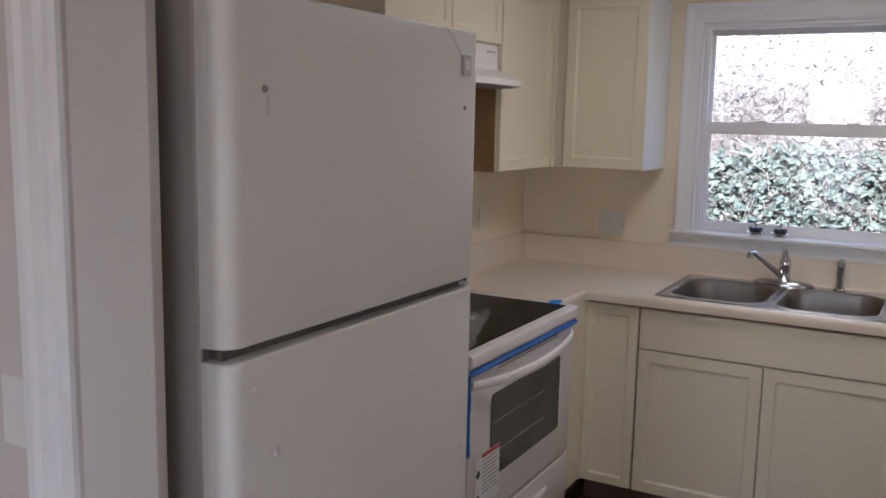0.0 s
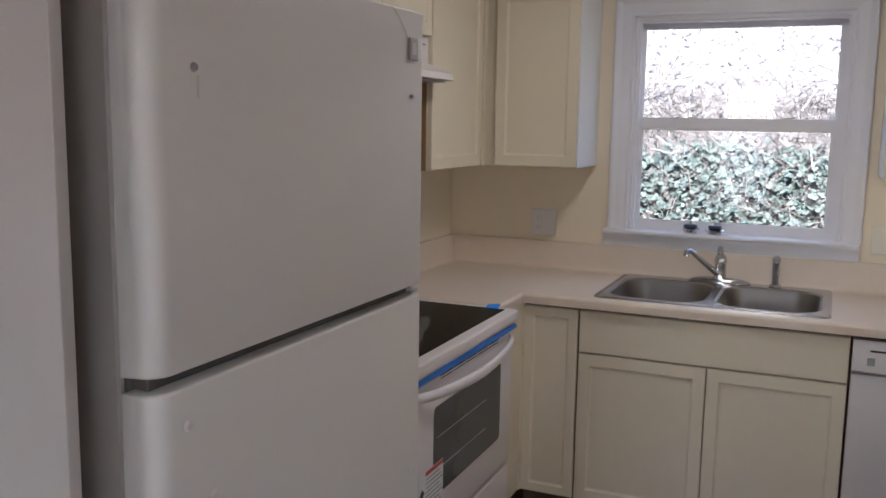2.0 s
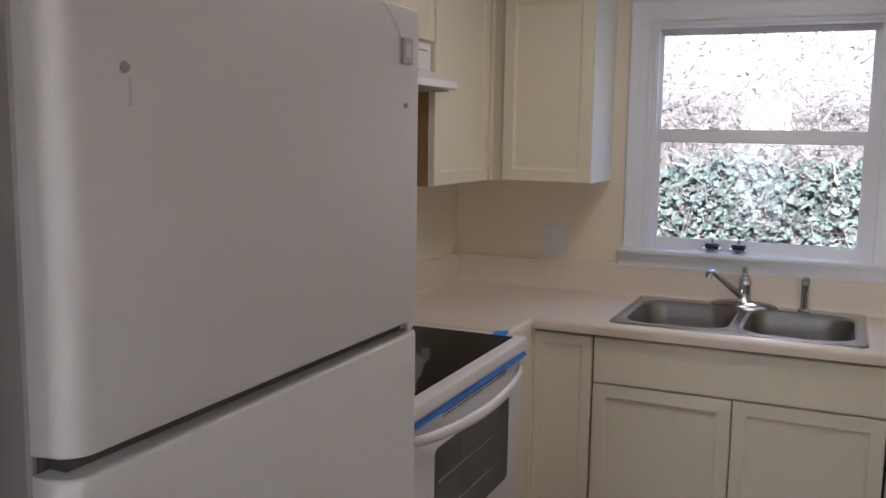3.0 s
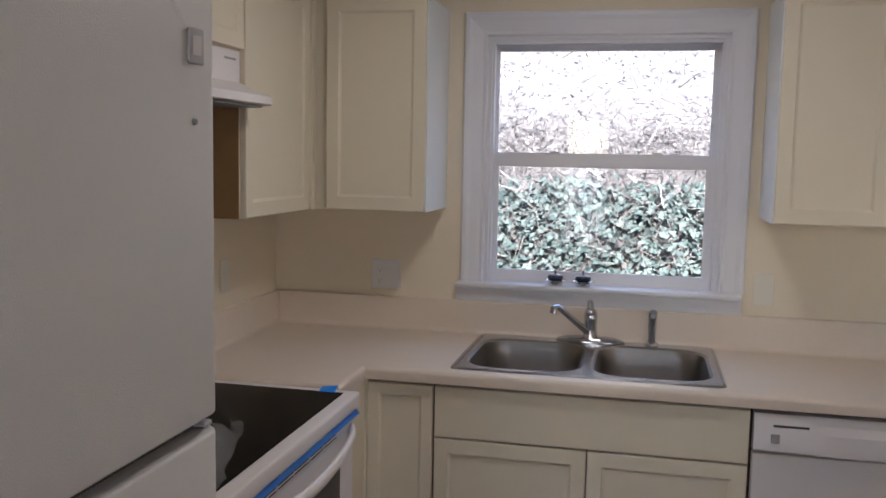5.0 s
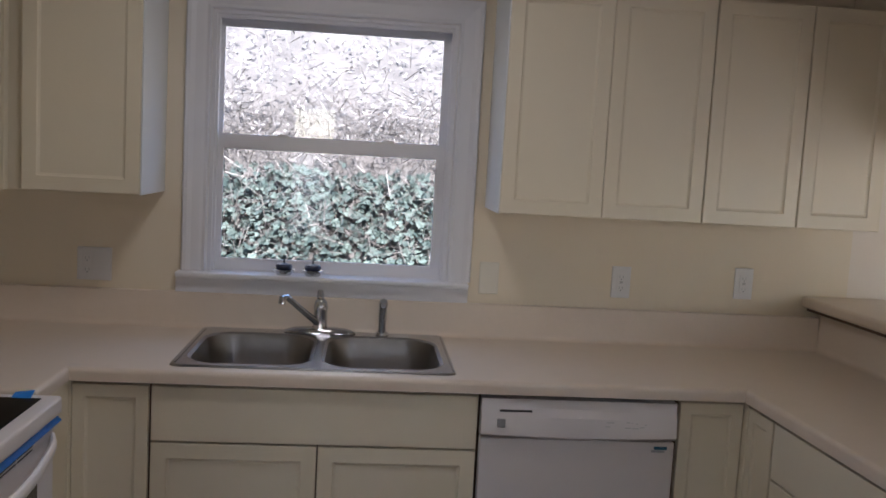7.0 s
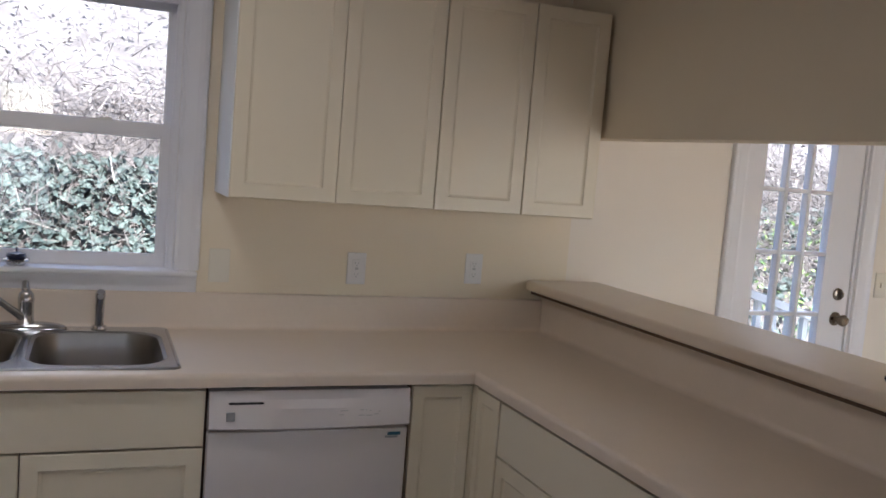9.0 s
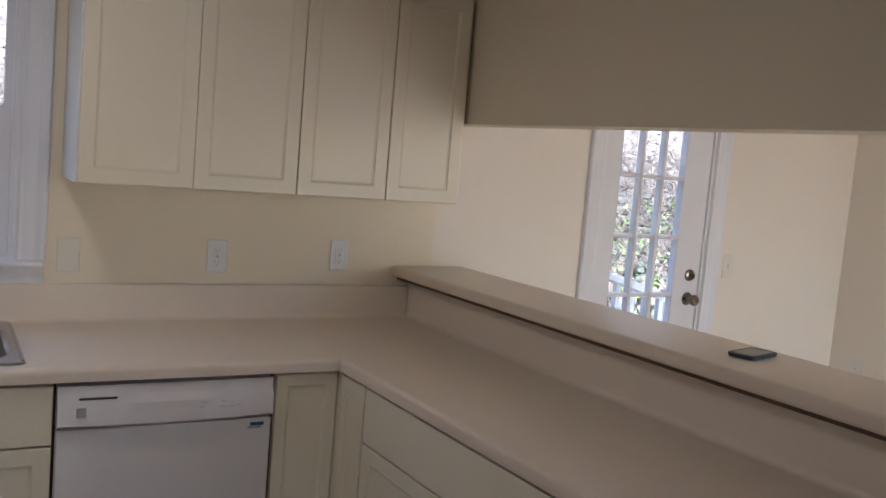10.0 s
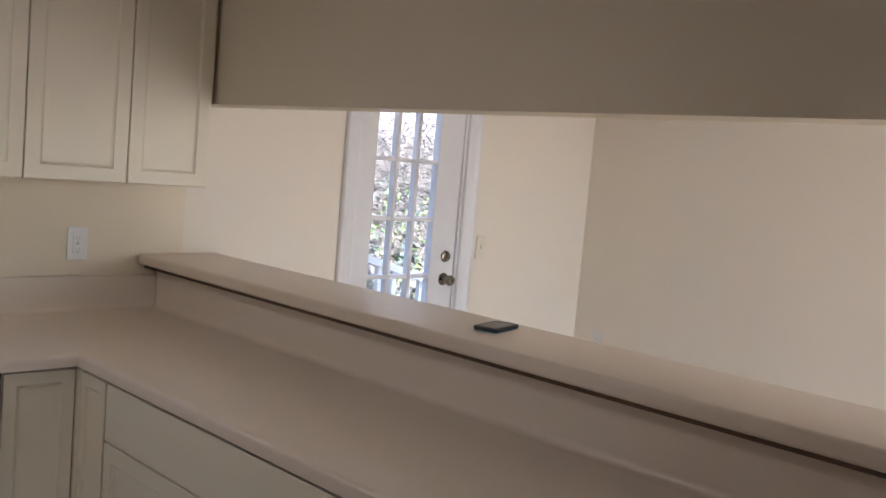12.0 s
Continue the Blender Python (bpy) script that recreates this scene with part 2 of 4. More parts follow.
def panel_door(name, lo, hi, face, material, parent, frame_w=0.058, flat=False, label=""):
    """A door leaf between two corners; face: the way its front looks, such as (0, -1, 0). A recessed panel unless flat."""
    bm = bmesh.new()
    lo, hi = Vector(lo), Vector(hi)
    bmesh.ops.create_cube(bm, size=1, matrix=Matrix.Translation((lo + hi) / 2) @ Matrix.Diagonal((*(hi - lo), 1)))
    bm.faces.ensure_lookup_table()
    front = max(bm.faces, key=lambda f: f.normal.dot(Vector(face)))
    bmesh.ops.bevel(bm, geom=list(front.edges), offset=0.003, segments=2, affect="EDGES", profile=0.5)
    front = max(bm.faces, key=lambda f: f.normal.dot(Vector(face)) * 10 + f.calc_area())
    if not flat:
        bmesh.ops.inset_region(bm, faces=[front], thickness=frame_w, depth=0)
        bmesh.ops.inset_region(bm, faces=[front], thickness=0.004, depth=-0.004)
        bmesh.ops.inset_region(bm, faces=[front], thickness=0.009, depth=-0.003)
        bmesh.ops.inset_region(bm, faces=[front], thickness=0.002, depth=0)
    return part(name, bm, material, parent, label)


def wall_grid(name, us, vs, holes, w, axis, material, kind="structure"):
    """A wall with openings: w its two faces along axis; us and vs: its extent; holes: (u0, u1, v0, v1)."""
    cu = sorted({*us, *[h[0] for h in holes], *[h[1] for h in holes]})
    cv = sorted({*vs, *[h[2] for h in holes], *[h[3] for h in holes]})
    solid = {}
    for i in range(len(cu) - 1):
        for j in range(len(cv) - 1):
            u, v = (cu[i] + cu[i + 1]) / 2, (cv[j] + cv[j + 1]) / 2
            solid[i, j] = not any(h[0] < u < h[1] and h[2] < v < h[3] for h in holes)
    bm = bmesh.new()
    spot = (lambda u, v, s: (u, s, v)) if axis == "y" else (lambda u, v, s: (s, u, v))
    cache = {}

    def vert(i, j, k):
        if (i, j, k) not in cache:
            cache[i, j, k] = bm.verts.new(spot(cu[i], cv[j], w[k]))
        return cache[i, j, k]

    for (i, j), on in solid.items():
        if not on:
            continue
        for k in (0, 1):
            bm.faces.new((vert(i, j, k), vert(i + 1, j, k), vert(i + 1, j + 1, k), vert(i, j + 1, k)))
        for (di, dj), (a, b) in {(-1, 0): ((0, 0), (0, 1)), (1, 0): ((1, 0), (1, 1)), (0, -1): ((0, 0), (1, 0)), (0, 1): ((0, 1), (1, 1))}.items():
            if not solid.get((i + di, j + dj), False):
                bm.faces.new((vert(i + a[0], j + a[1], 0), vert(i + b[0], j + b[1], 0), vert(i + b[0], j + b[1], 1), vert(i + a[0], j + a[1], 1)))
    bmesh.ops.recalc_face_normals(bm, faces=bm.faces)
    return part(name, bm, material, None, "", kind)


def sweep_rect(bm, path, profile, closed=False):
    """Casing: the profile (out, proud) swept along mitred corners in the wall's plane. path: points (x, z); it proud is towards -y."""
    n = len(path)
    rings = []
    for i, p in enumerate(path):
        p = Vector(p)
        a = (p - Vector(path[i - 1])).normalized() if i or closed else None
        b = (Vector(path[(i + 1) % n]) - p).normalized() if i < n - 1 or closed else None
        a, b = a or b, b or a
        na, nb = Vector((-a.y, a.x)), Vector((-b.y, b.x))
        m = (na + nb) / (1 + na.dot(nb))
        rings.append([(p.x + m.x * o, p.y + m.y * o, q) for o, q in profile])
    return rings


def casing(name, path, profile, wall_y, material, parent):
    bm = bmesh.new()
    rings = [[bm.verts.new((x, wall_y - q, z)) for x, z, q in ring] for ring in sweep_rect(bm, path, profile)]
    for r0, r1 in zip(rings, rings[1:]):
        for k in range(len(profile)):
            bm.faces.new((r0[k], r0[(k + 1) % len(profile)], r1[(k + 1) % len(profile)], r1[k]))
    bm.faces.new(rings[0])
    bm.faces.new(rings[-1])
    bmesh.ops.recalc_face_normals(bm, faces=bm.faces)
    return part(name, bm, material, parent)


# ---- large structure ----
CEIL = 2.44
wall_grid("wall_north", (-0.15, 3.2095), (-0.1, 2.7), [(0.866, 1.709, 1.097, 2.012)], (0.0, 0.15), "y", M["wall"])
# Same paint as wall_north; its paler colour stands for the daylight here.
wall_grid("wall_dining_north", (3.2095, 5.88), (-0.1, 2.7), [(4.035, 4.705, -0.02, 2.06)], (0.0, 0.15), "y", M["dining"])
wall_grid("wall_west", (-3.013, 0.0), (-0.1, 2.7), [], (-0.15, 0.034), "x", M["wall"])
wall_grid("wall_east_pass", (-3.012, -0.001), (0.0, CEIL), [(-2.96, -0.001, 1.076, 1.674)], (3.127, 3.25), "x", M["wall"])
wall_grid("wall_dining_east", (-5.0, 0.0), (-0.1, 2.7), [], (5.73, 5.88), "x", M["dining"])
wall_grid("wall_dining_south", (3.27, 5.88), (-0.1, 2.7), [(4.10, 5.60, 0.10, 2.15)], (-5.15, -5.0), "y", M["dining"])
wall_grid("wall_dining_west", (-5.0, -3.1255), (-0.1, 2.7), [], (3.15, 3.27), "x", M["dining"])
wall_grid("wall_hall_north", (-1.6, 3.27), (-0.1, 2.7), [(0.705, 2.70, -0.05, 2.06)], (-3.125, -3.013), "y", M["hall"])
wall_grid("wall_hall_south", (-1.6, 3.27), (-0.1, 2.7), [(0.25, 1.05, 0.55, 2.05)], (-7.15, -7.0), "y", M["hall"])
wall_grid("wall_hall_west", (-7.0, -3.125), (-0.1, 2.7), [], (-1.75, -1.6), "x", M["hall"])
wall_grid("wall_hall_east", (-7.0, -5.15), (-0.1, 2.7), [(-6.70, -5.50, 0.85, 2.15)], (3.15, 3.27), "x", M["hall"])
box("ceiling", (-1.75, -7.15, CEIL), (5.85, 0.0, CEIL + 0.12), M["ceiling"], None, 0, kind="structure")
box("roof", (-2.1, -7.6, 2.72), (3.35, 0.55, 2.9), M["outside"], None, 0, kind="structure")
box("roof", (3.3505, -5.35, 2.72), (6.3, 0.55, 2.9), M["outside"], None, 0, kind="structure")
box("subfloor", (-1.75, -7.15, -0.2), (5.85, 0.15, -0.022), M["rawwood"], None, 0, kind="structure")

# The half wall and its run of cabinets stand 1.8 degrees off square with the kitchen.
SKEW = math.sin(radians(1.8))


def skewed(ob):
    """Turns an object and its parts about the corner where the half wall meets the north wall."""
    corner = Vector((3.127, -0.003, 0.0))
    ob.matrix_basis = Matrix.Translation(corner) @ Matrix.Rotation(radians(1.8), 4, "Z") @ Matrix.Translation(-corner) @ ob.matrix_basis
    return ob


skewed(bpy.data.objects["wall_east_pass"])

# ---- counters ----


ct = thing("countertop", (0.32, -0.32, 0.876), "beige laminate countertop with rolled edge on cream cabinets", "countertop")
bm = bmesh.new()
T0, T1, R = 0.876, 0.914, 0.014
outline = [(0.0345, 0.0), (3.118, 0.0), (3.118 + 3.005 * SKEW, -3.008), (2.566 + 2.37 * SKEW, -3.008), (2.566, -0.638), (0.610, -0.638), (0.610, -0.885), (0.0345, -0.885)]
vs = [bm.verts.new((x, y, T0)) for x, y in outline]
f0 = bm.faces.new(vs)
ex = bmesh.ops.extrude_face_region(bm, geom=[f0])
bmesh.ops.translate(bm, vec=(0, 0, T1 - T0), verts=[v for v in ex["geom"] if isinstance(v, bmesh.types.BMVert)])
bmesh.ops.recalc_face_normals(bm, faces=bm.faces)
edges = [e for e in bm.edges if all(abs(v.co.z - T1) < 1e-5 for v in e.verts) and all(not (v.co.x > 3.1) or abs(v.co.y + 3.008) < 1e-4 for v in e.verts) and not (all(abs(v.co.y) < 1e-4 for v in e.verts) or all(abs(v.co.x - 0.0345) < 1e-4 for v in e.verts))]
edges = [e for e in edges if not all(v.co.x > 3.1 for v in e.verts)]
bmesh.ops.bevel(bm, geom=edges, offset=R, segments=4, affect="EDGES", profile=0.5)
top_ob = part("top", bm, M["counter"], ct)
# the sink's cut-out
cut = bmesh.new()
add_box(cut, (0.892, -0.568, 0.80), (1.678, -0.082, 1.0))
cm = bpy.data.meshes.new("cutter")
cut.to_mesh(cm)
cut.free()
cutter = new("cutter", cm)
cutter.location = -BASE[ct.name]
cutter.parent = ct
cutter.matrix_parent_inverse = Matrix()
md = top_ob.modifiers.new("cut", "BOOLEAN")
md.operation, md.object, md.solver = "DIFFERENCE", cutter, "EXACT"
bpy.context.view_layer.update()
dg = bpy.context.evaluated_depsgraph_get()
done = bpy.data.meshes.new_from_object(top_ob.evaluated_get(dg))
top_ob.modifiers.clear()
top_ob.data = done
bpy.data.objects.remove(cutter)
box("backsplash", (0.0555, -0.02, 0.9145), (3.1045, -0.0005, 1.039), M["counter"], ct, 0.003)
box("backsplash", (0.0345, -0.885, 0.9145), (0.0550, -0.0005, 1.039), M["counter"], ct, 0.003)



def cove(name, a, b, side):
    """A hollow fillet of 18 mm between top and splash, from a to b; side: the way out of the splash."""
    bm = bmesh.new()
    rad = 0.018
    prof = [(0.0, 0.0)] + [(rad - rad * math.sin(t), rad - rad * math.cos(t)) for t in [math.pi / 2 * k / 5 for k in range(6)]]
    ends = []
    for p in (a, b):
        ends.append([bm.verts.new((p[0] + side[0] * (0.0002 + o), p[1] + side[1] * (0.0002 + o), 0.9143 + h)) for o, h in prof])
    for k in range(len(prof)):
        bm.faces.new((ends[0][k], ends[0][(k + 1) % len(prof)], ends[1][(k + 1) % len(prof)], ends[1][k]))
    bmesh.ops.recalc_face_normals(bm, faces=bm.faces)
    return part(name, bm, M["counter"], ct, smooth=True)


cove("cove", (0.0555, -0.020), (3.104, -0.020), (0, -1))
cove("cove", (0.0550, -0.884), (0.0550, -0.021), (1, 0))
cove("cove", (3.1055 + 3.0 * SKEW, -3.005), (3.1055, -0.021), (-1, 0))

bm = add_box(bmesh.new(), (3.1055, -3.005, 0.9145), (3.1265, -0.003, 1.0748), 0.002)
bmesh.ops.transform(bm, matrix=Matrix.Translation((3.127, 0, 0)) @ Matrix.Rotation(radians(1.8), 4, "Z") @ Matrix.Translation((-3.127, 0, 0)), verts=bm.verts)
part("backsplash", bm, M["counter"], ct)

ledge = thing("bar_ledge", (3.2, -1.5, 1.07), "beige laminate bar ledge on top of the half wall", "bar ledge")
box("ledge_top", (3.031, -2.959, 1.0765), (3.357, -0.003, 1.117), M["counter"], ledge, 0.012, 4)
# Dark strip added in place of the ledge's own shadow line.
box("ledge_shadow_strip", (3.058, -2.955, 1.0620), (3.1045, -0.003, 1.0762), M["gapshade"], ledge, 0.001, label="added dark strip standing for the shadow line under the ledge")

skewed(ledge)

# ---- base cabinets ----
def base_cabinet(name, lo, hi, face, fronts, label, group="base cabinets"):
    """Carcass lo..hi with a toe kick; fronts: (kind, u0, u1, z0, z1), u along the face."""
    c = thing(name, ((lo[0] + hi[0]) / 2, (lo[1] + hi[1]) / 2, 0.0), label, "base cabinet", group)
    (x0, y0), (x1, y1) = lo, hi
    kick = 0.07
    # The box is coloured dark for the shade in the reveals between fronts.
    if "sink" in name:
        bm = bmesh.new()
        add_box(bm, (x0, y0, 0.105), (x1, y0 + 0.018, 0.8755))
        add_box(bm, (x0, y0 + 0.0181, 0.105), (x0 + 0.018, y1, 0.8755))
        add_box(bm, (x1 - 0.018, y0 + 0.0181, 0.105), (x1, y1, 0.8755))
        add_box(bm, (x0 + 0.0181, y0 + 0.0181, 0.105), (x1 - 0.0181, y1, 0.123))
        part("body", bm, M["gapshade"], c, "cabinet box behind the fronts, darkened for shade in the gaps")
        box("toe_kick", (x0 + 0.002, y0 + kick, 0.0), (x1 - 0.002, y1, 0.1045), M["gapshade"], c, 0.0)
    elif face[1]:
        box("body", (x0, y0, 0.105), (x1, y1, 0.8755), M["gapshade"], c, 0.001, label="cabinet box behind the fronts, darkened for shade in the gaps")
        box("toe_kick", (x0 + 0.002, y0 + kick, 0.0), (x1 - 0.002, y1, 0.1045), M["gapshade"], c, 0.0)
    else:
        a, b = (x0 + kick, x1) if face[0] < 0 else (x0, x1 - kick)
        box("body", (x0, y0, 0.105), (x1, y1, 0.8755), M["gapshade"], c, 0.001, label="cabinet box behind the fronts, darkened for shade in the gaps")
        box("toe_kick", (a, y0 + 0.002, 0.0), (b, y1 - 0.002, 0.1045), M["gapshade"], c, 0.0)
    for kind, u0, u1, z0, z1 in fronts:
        flo, fhi = ((u0, y0 - 0.0205, z0), (u1, y0 - 0.0005, z1)) if face[1] else (((x0 - 0.0205, u0, z0), (x0 - 0.0005, u1, z1)) if face[0] < 0 else ((x1 + 0.0005, u0, z0), (x1 + 0.0205, u1, z1)))
        panel_door("drawer_front" if kind == "flat" else "door", flo, fhi, face, M["cab"], c, flat=kind == "flat", frame_w=0.045 if u1 - u0 < 0.25 else 0.058)
    return c


FY = -0.60

base_cabinet("base_cabinet", (0.598, FY), (0.8285, -0.001), (0, -1, 0), [("door", 0.612, 0.823, 0.114, 0.864)], "narrow cream base cabinet with one shaker door beside the range")
base_cabinet("sink_cabinet", (0.8295, FY), (1.7705, -0.001), (0, -1, 0), [("flat", 0.831, 1.767, 0.704, 0.864), ("door", 0.831, 1.302, 0.114, 0.698), ("door", 1.306, 1.767, 0.114, 0.698)], "cream sink cabinet, two shaker doors under a plain front")
base_cabinet("base_cabinet", (2.3685, FY), (2.5945, -0.001), (0, -1, 0), [("door", 2.376, 2.5712, 0.114, 0.866)], "narrow cream base cabinet with one shaker door beside the dishwasher")
cb = base_cabinet("base_cabinet", (0.035, -0.884), (0.5970, -0.001), (1, 0, 0), [], "plain cream corner base cabinet beside the range")
box("corner_filler", (0.5974, -0.884, 0.108), (0.6024, -0.6205, 0.872), M["cab"], cb, 0.001)
box("corner_filler", (0.5976, -0.6200, 0.108), (0.6105, -0.6005, 0.872), M["cab"], cb, 0.001)
PX = 2.595
cc = base_cabinet("base_cabinet", (PX, -0.8005), (3.080, -0.6005), (-1, 0, 0), [("door", -0.797, -0.647, 0.114, 0.864)], "narrow cream corner base cabinet with one shaker door")
box("corner_filler", (2.5750, -0.6440, 0.108), (2.5943, -0.6010, 0.868), M["cab"], cc, 0.001)
base_cabinet("base_cabinet", (PX, -1.868), (3.080, -0.8015), (-1, 0, 0), [("flat", -1.863, -0.806, 0.706, 0.864), ("door", -1.333, -0.806, 0.114, 0.700), ("door", -1.863, -1.337, 0.114, 0.700)], "wide cream cabinet with plain drawer front over two doors")
base_cabinet("base_cabinet", (PX, -2.935), (3.080, -1.869), (-1, 0, 0), [("flat", -2.930, -1.874, 0.706, 0.864), ("door", -2.400, -1.874, 0.114, 0.700), ("door", -2.930, -2.404, 0.114, 0.700)], "wide cream cabinet with plain drawer front over two doors")

for ob in [o for o in scene.collection.objects if o.get("category") == "base cabinet" and o.location.x > 2.7]:
    ob.matrix_basis = Matrix.Translation((2.575, -0.62, 0)) @ Matrix.Rotation(radians(1.8), 4, "Z") @ Matrix.Translation((-2.575, 0.62, 0)) @ ob.matrix_basis


# ---- wall cabinets ----
def wall_cabinet(name, lo, hi, face, doors, label, side=None):
    c = thing(name, ((lo[0] + hi[0]) / 2, (lo[1] + hi[1]) / 2, lo[2]), label, "wall cabinet", "wall cabinets")
    box("body", lo, hi, M["cab"], c, 0.001)
    for u0, u1, z0, z1 in doors:
        flo, fhi = ((u0, lo[1] - 0.0205, z0), (u1, lo[1] - 0.0005, z1)) if face[1] else ((hi[0] + 0.0005, u0, z0), (hi[0] + 0.0205, u1, z1))
        panel_door("door", flo, fhi, face, M["cab"], c)
    if side:
        box("side_panel", *side[0], side[1], c, 0.0008, label=side[2])
    return c


ZB, ZT = 1.384, 2.105
wall_cabinet("wall_cabinet", (0.035, -0.881, ZB), (0.302, -0.36, ZT), (1, 0, 0), [(-0.879, -0.382, ZB + 0.002, ZT - 0.002)], "cream wall cabinet with unfinished wooden side beside the range hood",
             (((0.036, -0.885, ZB), (0.301, -0.8815, ZT)), M["rawwood"], "unfinished brown wooden side panel"))
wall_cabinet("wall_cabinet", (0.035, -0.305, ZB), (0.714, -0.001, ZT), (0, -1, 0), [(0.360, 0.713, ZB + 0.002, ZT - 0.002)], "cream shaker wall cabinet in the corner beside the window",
             (((0.7145, -0.324, ZB), (0.719, -0.001, ZT)), M["cabend"], "painted end panel, window daylight put into its bluish white"))
box("corner_filler", (0.26, -0.359, ZB), (0.322, -0.3265, ZT), M["cab"], thing("corner_filler_strip", (0.3, -0.34, ZB), "cream filler strip between two wall cabinets in the corner", "filler strip"), 0.001)
wall_cabinet("wall_cabinet", (0.035, -1.70, 1.862), (0.302, -0.8865, ZT), (1, 0, 0), [(-1.275, -0.889, 1.866, ZT - 0.002), (-1.695, -1.279, 1.866, ZT - 0.002)], "short cream two-door wall cabinet above the range hood")
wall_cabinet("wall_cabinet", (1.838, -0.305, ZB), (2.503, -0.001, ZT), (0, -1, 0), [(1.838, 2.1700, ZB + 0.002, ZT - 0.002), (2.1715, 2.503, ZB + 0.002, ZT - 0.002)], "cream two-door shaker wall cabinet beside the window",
             (((1.8330, -0.324, ZB), (1.8375, -0.001, ZT)), M["cabend"], "painted end panel, window daylight put into its bluish white"))
wall_cabinet("wall_cabinet", (2.505, -0.305, ZB), (3.125, -0.001, ZT), (0, -1, 0), [(2.507, 2.824, ZB + 0.002, ZT - 0.002), (2.828, 3.110, ZB + 0.002, ZT - 0.002)], "cream two-door shaker wall cabinet against the pass-through header")

# ---- fridge ----
fr = thing("fridge", (0.48, -2.606, 0.0), "white top-freezer fridge without handles beside a pale end panel", "fridge")
FY0, FY1 = -2.998, -2.172
# The body's darker colour includes the shade on its hall side.
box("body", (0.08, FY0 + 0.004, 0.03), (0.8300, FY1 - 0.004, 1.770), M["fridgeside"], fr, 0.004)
box("gasket", (0.8302, FY0 + 0.012, 0.10), (0.8378, FY1 - 0.012, 1.755), M["gasket"], fr, 0.002)


def fridge_door(name, z0, z1):
    bm = bmesh.new()
    add_box(bm, (0.838, FY0, z0), (0.895, FY1, z1))
    fv = [e for e in bm.edges if all(v.co.x > 0.89 for v in e.verts) and abs(e.verts[0].co.z - e.verts[1].co.z) > 0.1]
    bmesh.ops.bevel(bm, geom=fv, offset=0.034, segments=8, affect="EDGES", profile=0.5)
    rest = [e for e in bm.edges if all(v.co.x > 0.839 for v in e.verts) and (all(abs(v.co.z - z0) < 1e-5 for v in e.verts) or all(abs(v.co.z - z1) < 1e-5 for v in e.verts))]
    bmesh.ops.bevel(bm, geom=rest, offset=0.005, segments=3, affect="EDGES", profile=0.5)
    return part(name, bm, M["fridge"], fr, smooth=True)


fz = fridge_door("freezer_door", 1.231, 1.783)
lf = fridge_door("fridge_door", 0.10, 1.209)
box("divider", (0.81, FY0 + 0.02, 1.2095), (0.865, FY1 - 0.006, 1.2305), M["gasket"], fr, 0.002, label="dark divider strip between the doors")
box("hinge", (0.84, FY1 - 0.030, 1.2110), (0.882, FY1 - 0.008, 1.2180), M["vent"], fr, 0.002, label="light steel hinge")
box("base_grille", (0.80, FY0 + 0.01, 0.02), (0.84, FY1 - 0.01, 0.095), M["gasket"], fr, 0.003)
bd = box("badge", (0.8955, -2.264, 1.686), (0.8995, -2.228, 1.730), M["vent"], fz, 0.0015, label="small grey maker's plate")
box("emblem", (0.8997, -2.257, 1.697), (0.9003, -2.237, 1.721), M["white"], bd, 0.0002)


def plug(y, z, r, on, m="grey"):
    bm = bmesh.new()
    cyl(bm, (0.8952, y, z), (0.8995, y, z), r, r * 0.7, 16)
    return part("hole_plug", bm, M[m], on, "small round plug in a handle hole")


plug(-2.908, 1.635, 0.0066, fz)
plug(-2.249, 1.616, 0.0045, fz)
plug(-2.885, 1.036, 0.0085, lf, "white")
plug(-2.937, 1.155, 0.0085, lf, "white")
plug(-2.232, 0.836, 0.0055, lf, "white")


def film_strip(name, pts, width, on, label):
    bm = bmesh.new()
    rows = []
    for k, (x, y, z) in enumerate(pts):
        w = width * (0.85 + 0.15 * math.sin(k * 1.7))
        rows.append([bm.verts.new((x + 0.0006 * math.sin(k * 2.1 + j), y + (j - 1) * w / 2, z)) for j in range(3)])
    for a, b in zip(rows, rows[1:]):
        for j in range(2):
            bm.faces.new((a[j], a[j + 1], b[j + 1], b[j]))
    return part(name, bm, M["film"], on, label, smooth=True)


film_strip("film", [(0.8968, -2.342 + 0.075 * (k / 8) ** 0.7, 1.780 - 0.007 * k) for k in range(9)], 0.014, fz, "loose curl of clear protective film")
film_strip("film", [(0.8962, -2.901, 1.625 - 0.006 * k) for k in range(6)], 0.006, fz, "clear film peeling off the door")

pn = thing("fridge_end_panel", (0.79, -3.108, 0.0), "tall pale filler panel between the cased opening and the fridge", "end panel")
box("panel", (0.7055, -3.118, 0.0), (0.867, -3.098, 2.05), M["panel"], pn, 0.0012)
box("back_cleat", (0.7055, -3.0975, 0.0), (0.728, -3.014, 2.05), M["trim"], pn, 0.0012)

# ---- range ----
rg = thing("range", (0.36, -1.36, 0.0), "white electric range with black glass top and blue-taped oven door", "range")
RY0, RY1 = -1.822, -0.972
box("body", (0.03, RY0, 0.03), (0.655, RY1, 0.860), M["white"], rg, 0.003)
bm = bmesh.new()
add_box(bm, (0.03, RY0 - 0.004, 0.8605), (0.716, RY1 + 0.004, 0.904))
bmesh.ops.bevel(bm, geom=[e for e in bm.edges if all(v.co.x > 0.7 for v in e.verts)], offset=0.010, segments=3, affect="EDGES", profile=0.5)
tp = part("cooktop", bm, M["white"], rg, smooth=True)
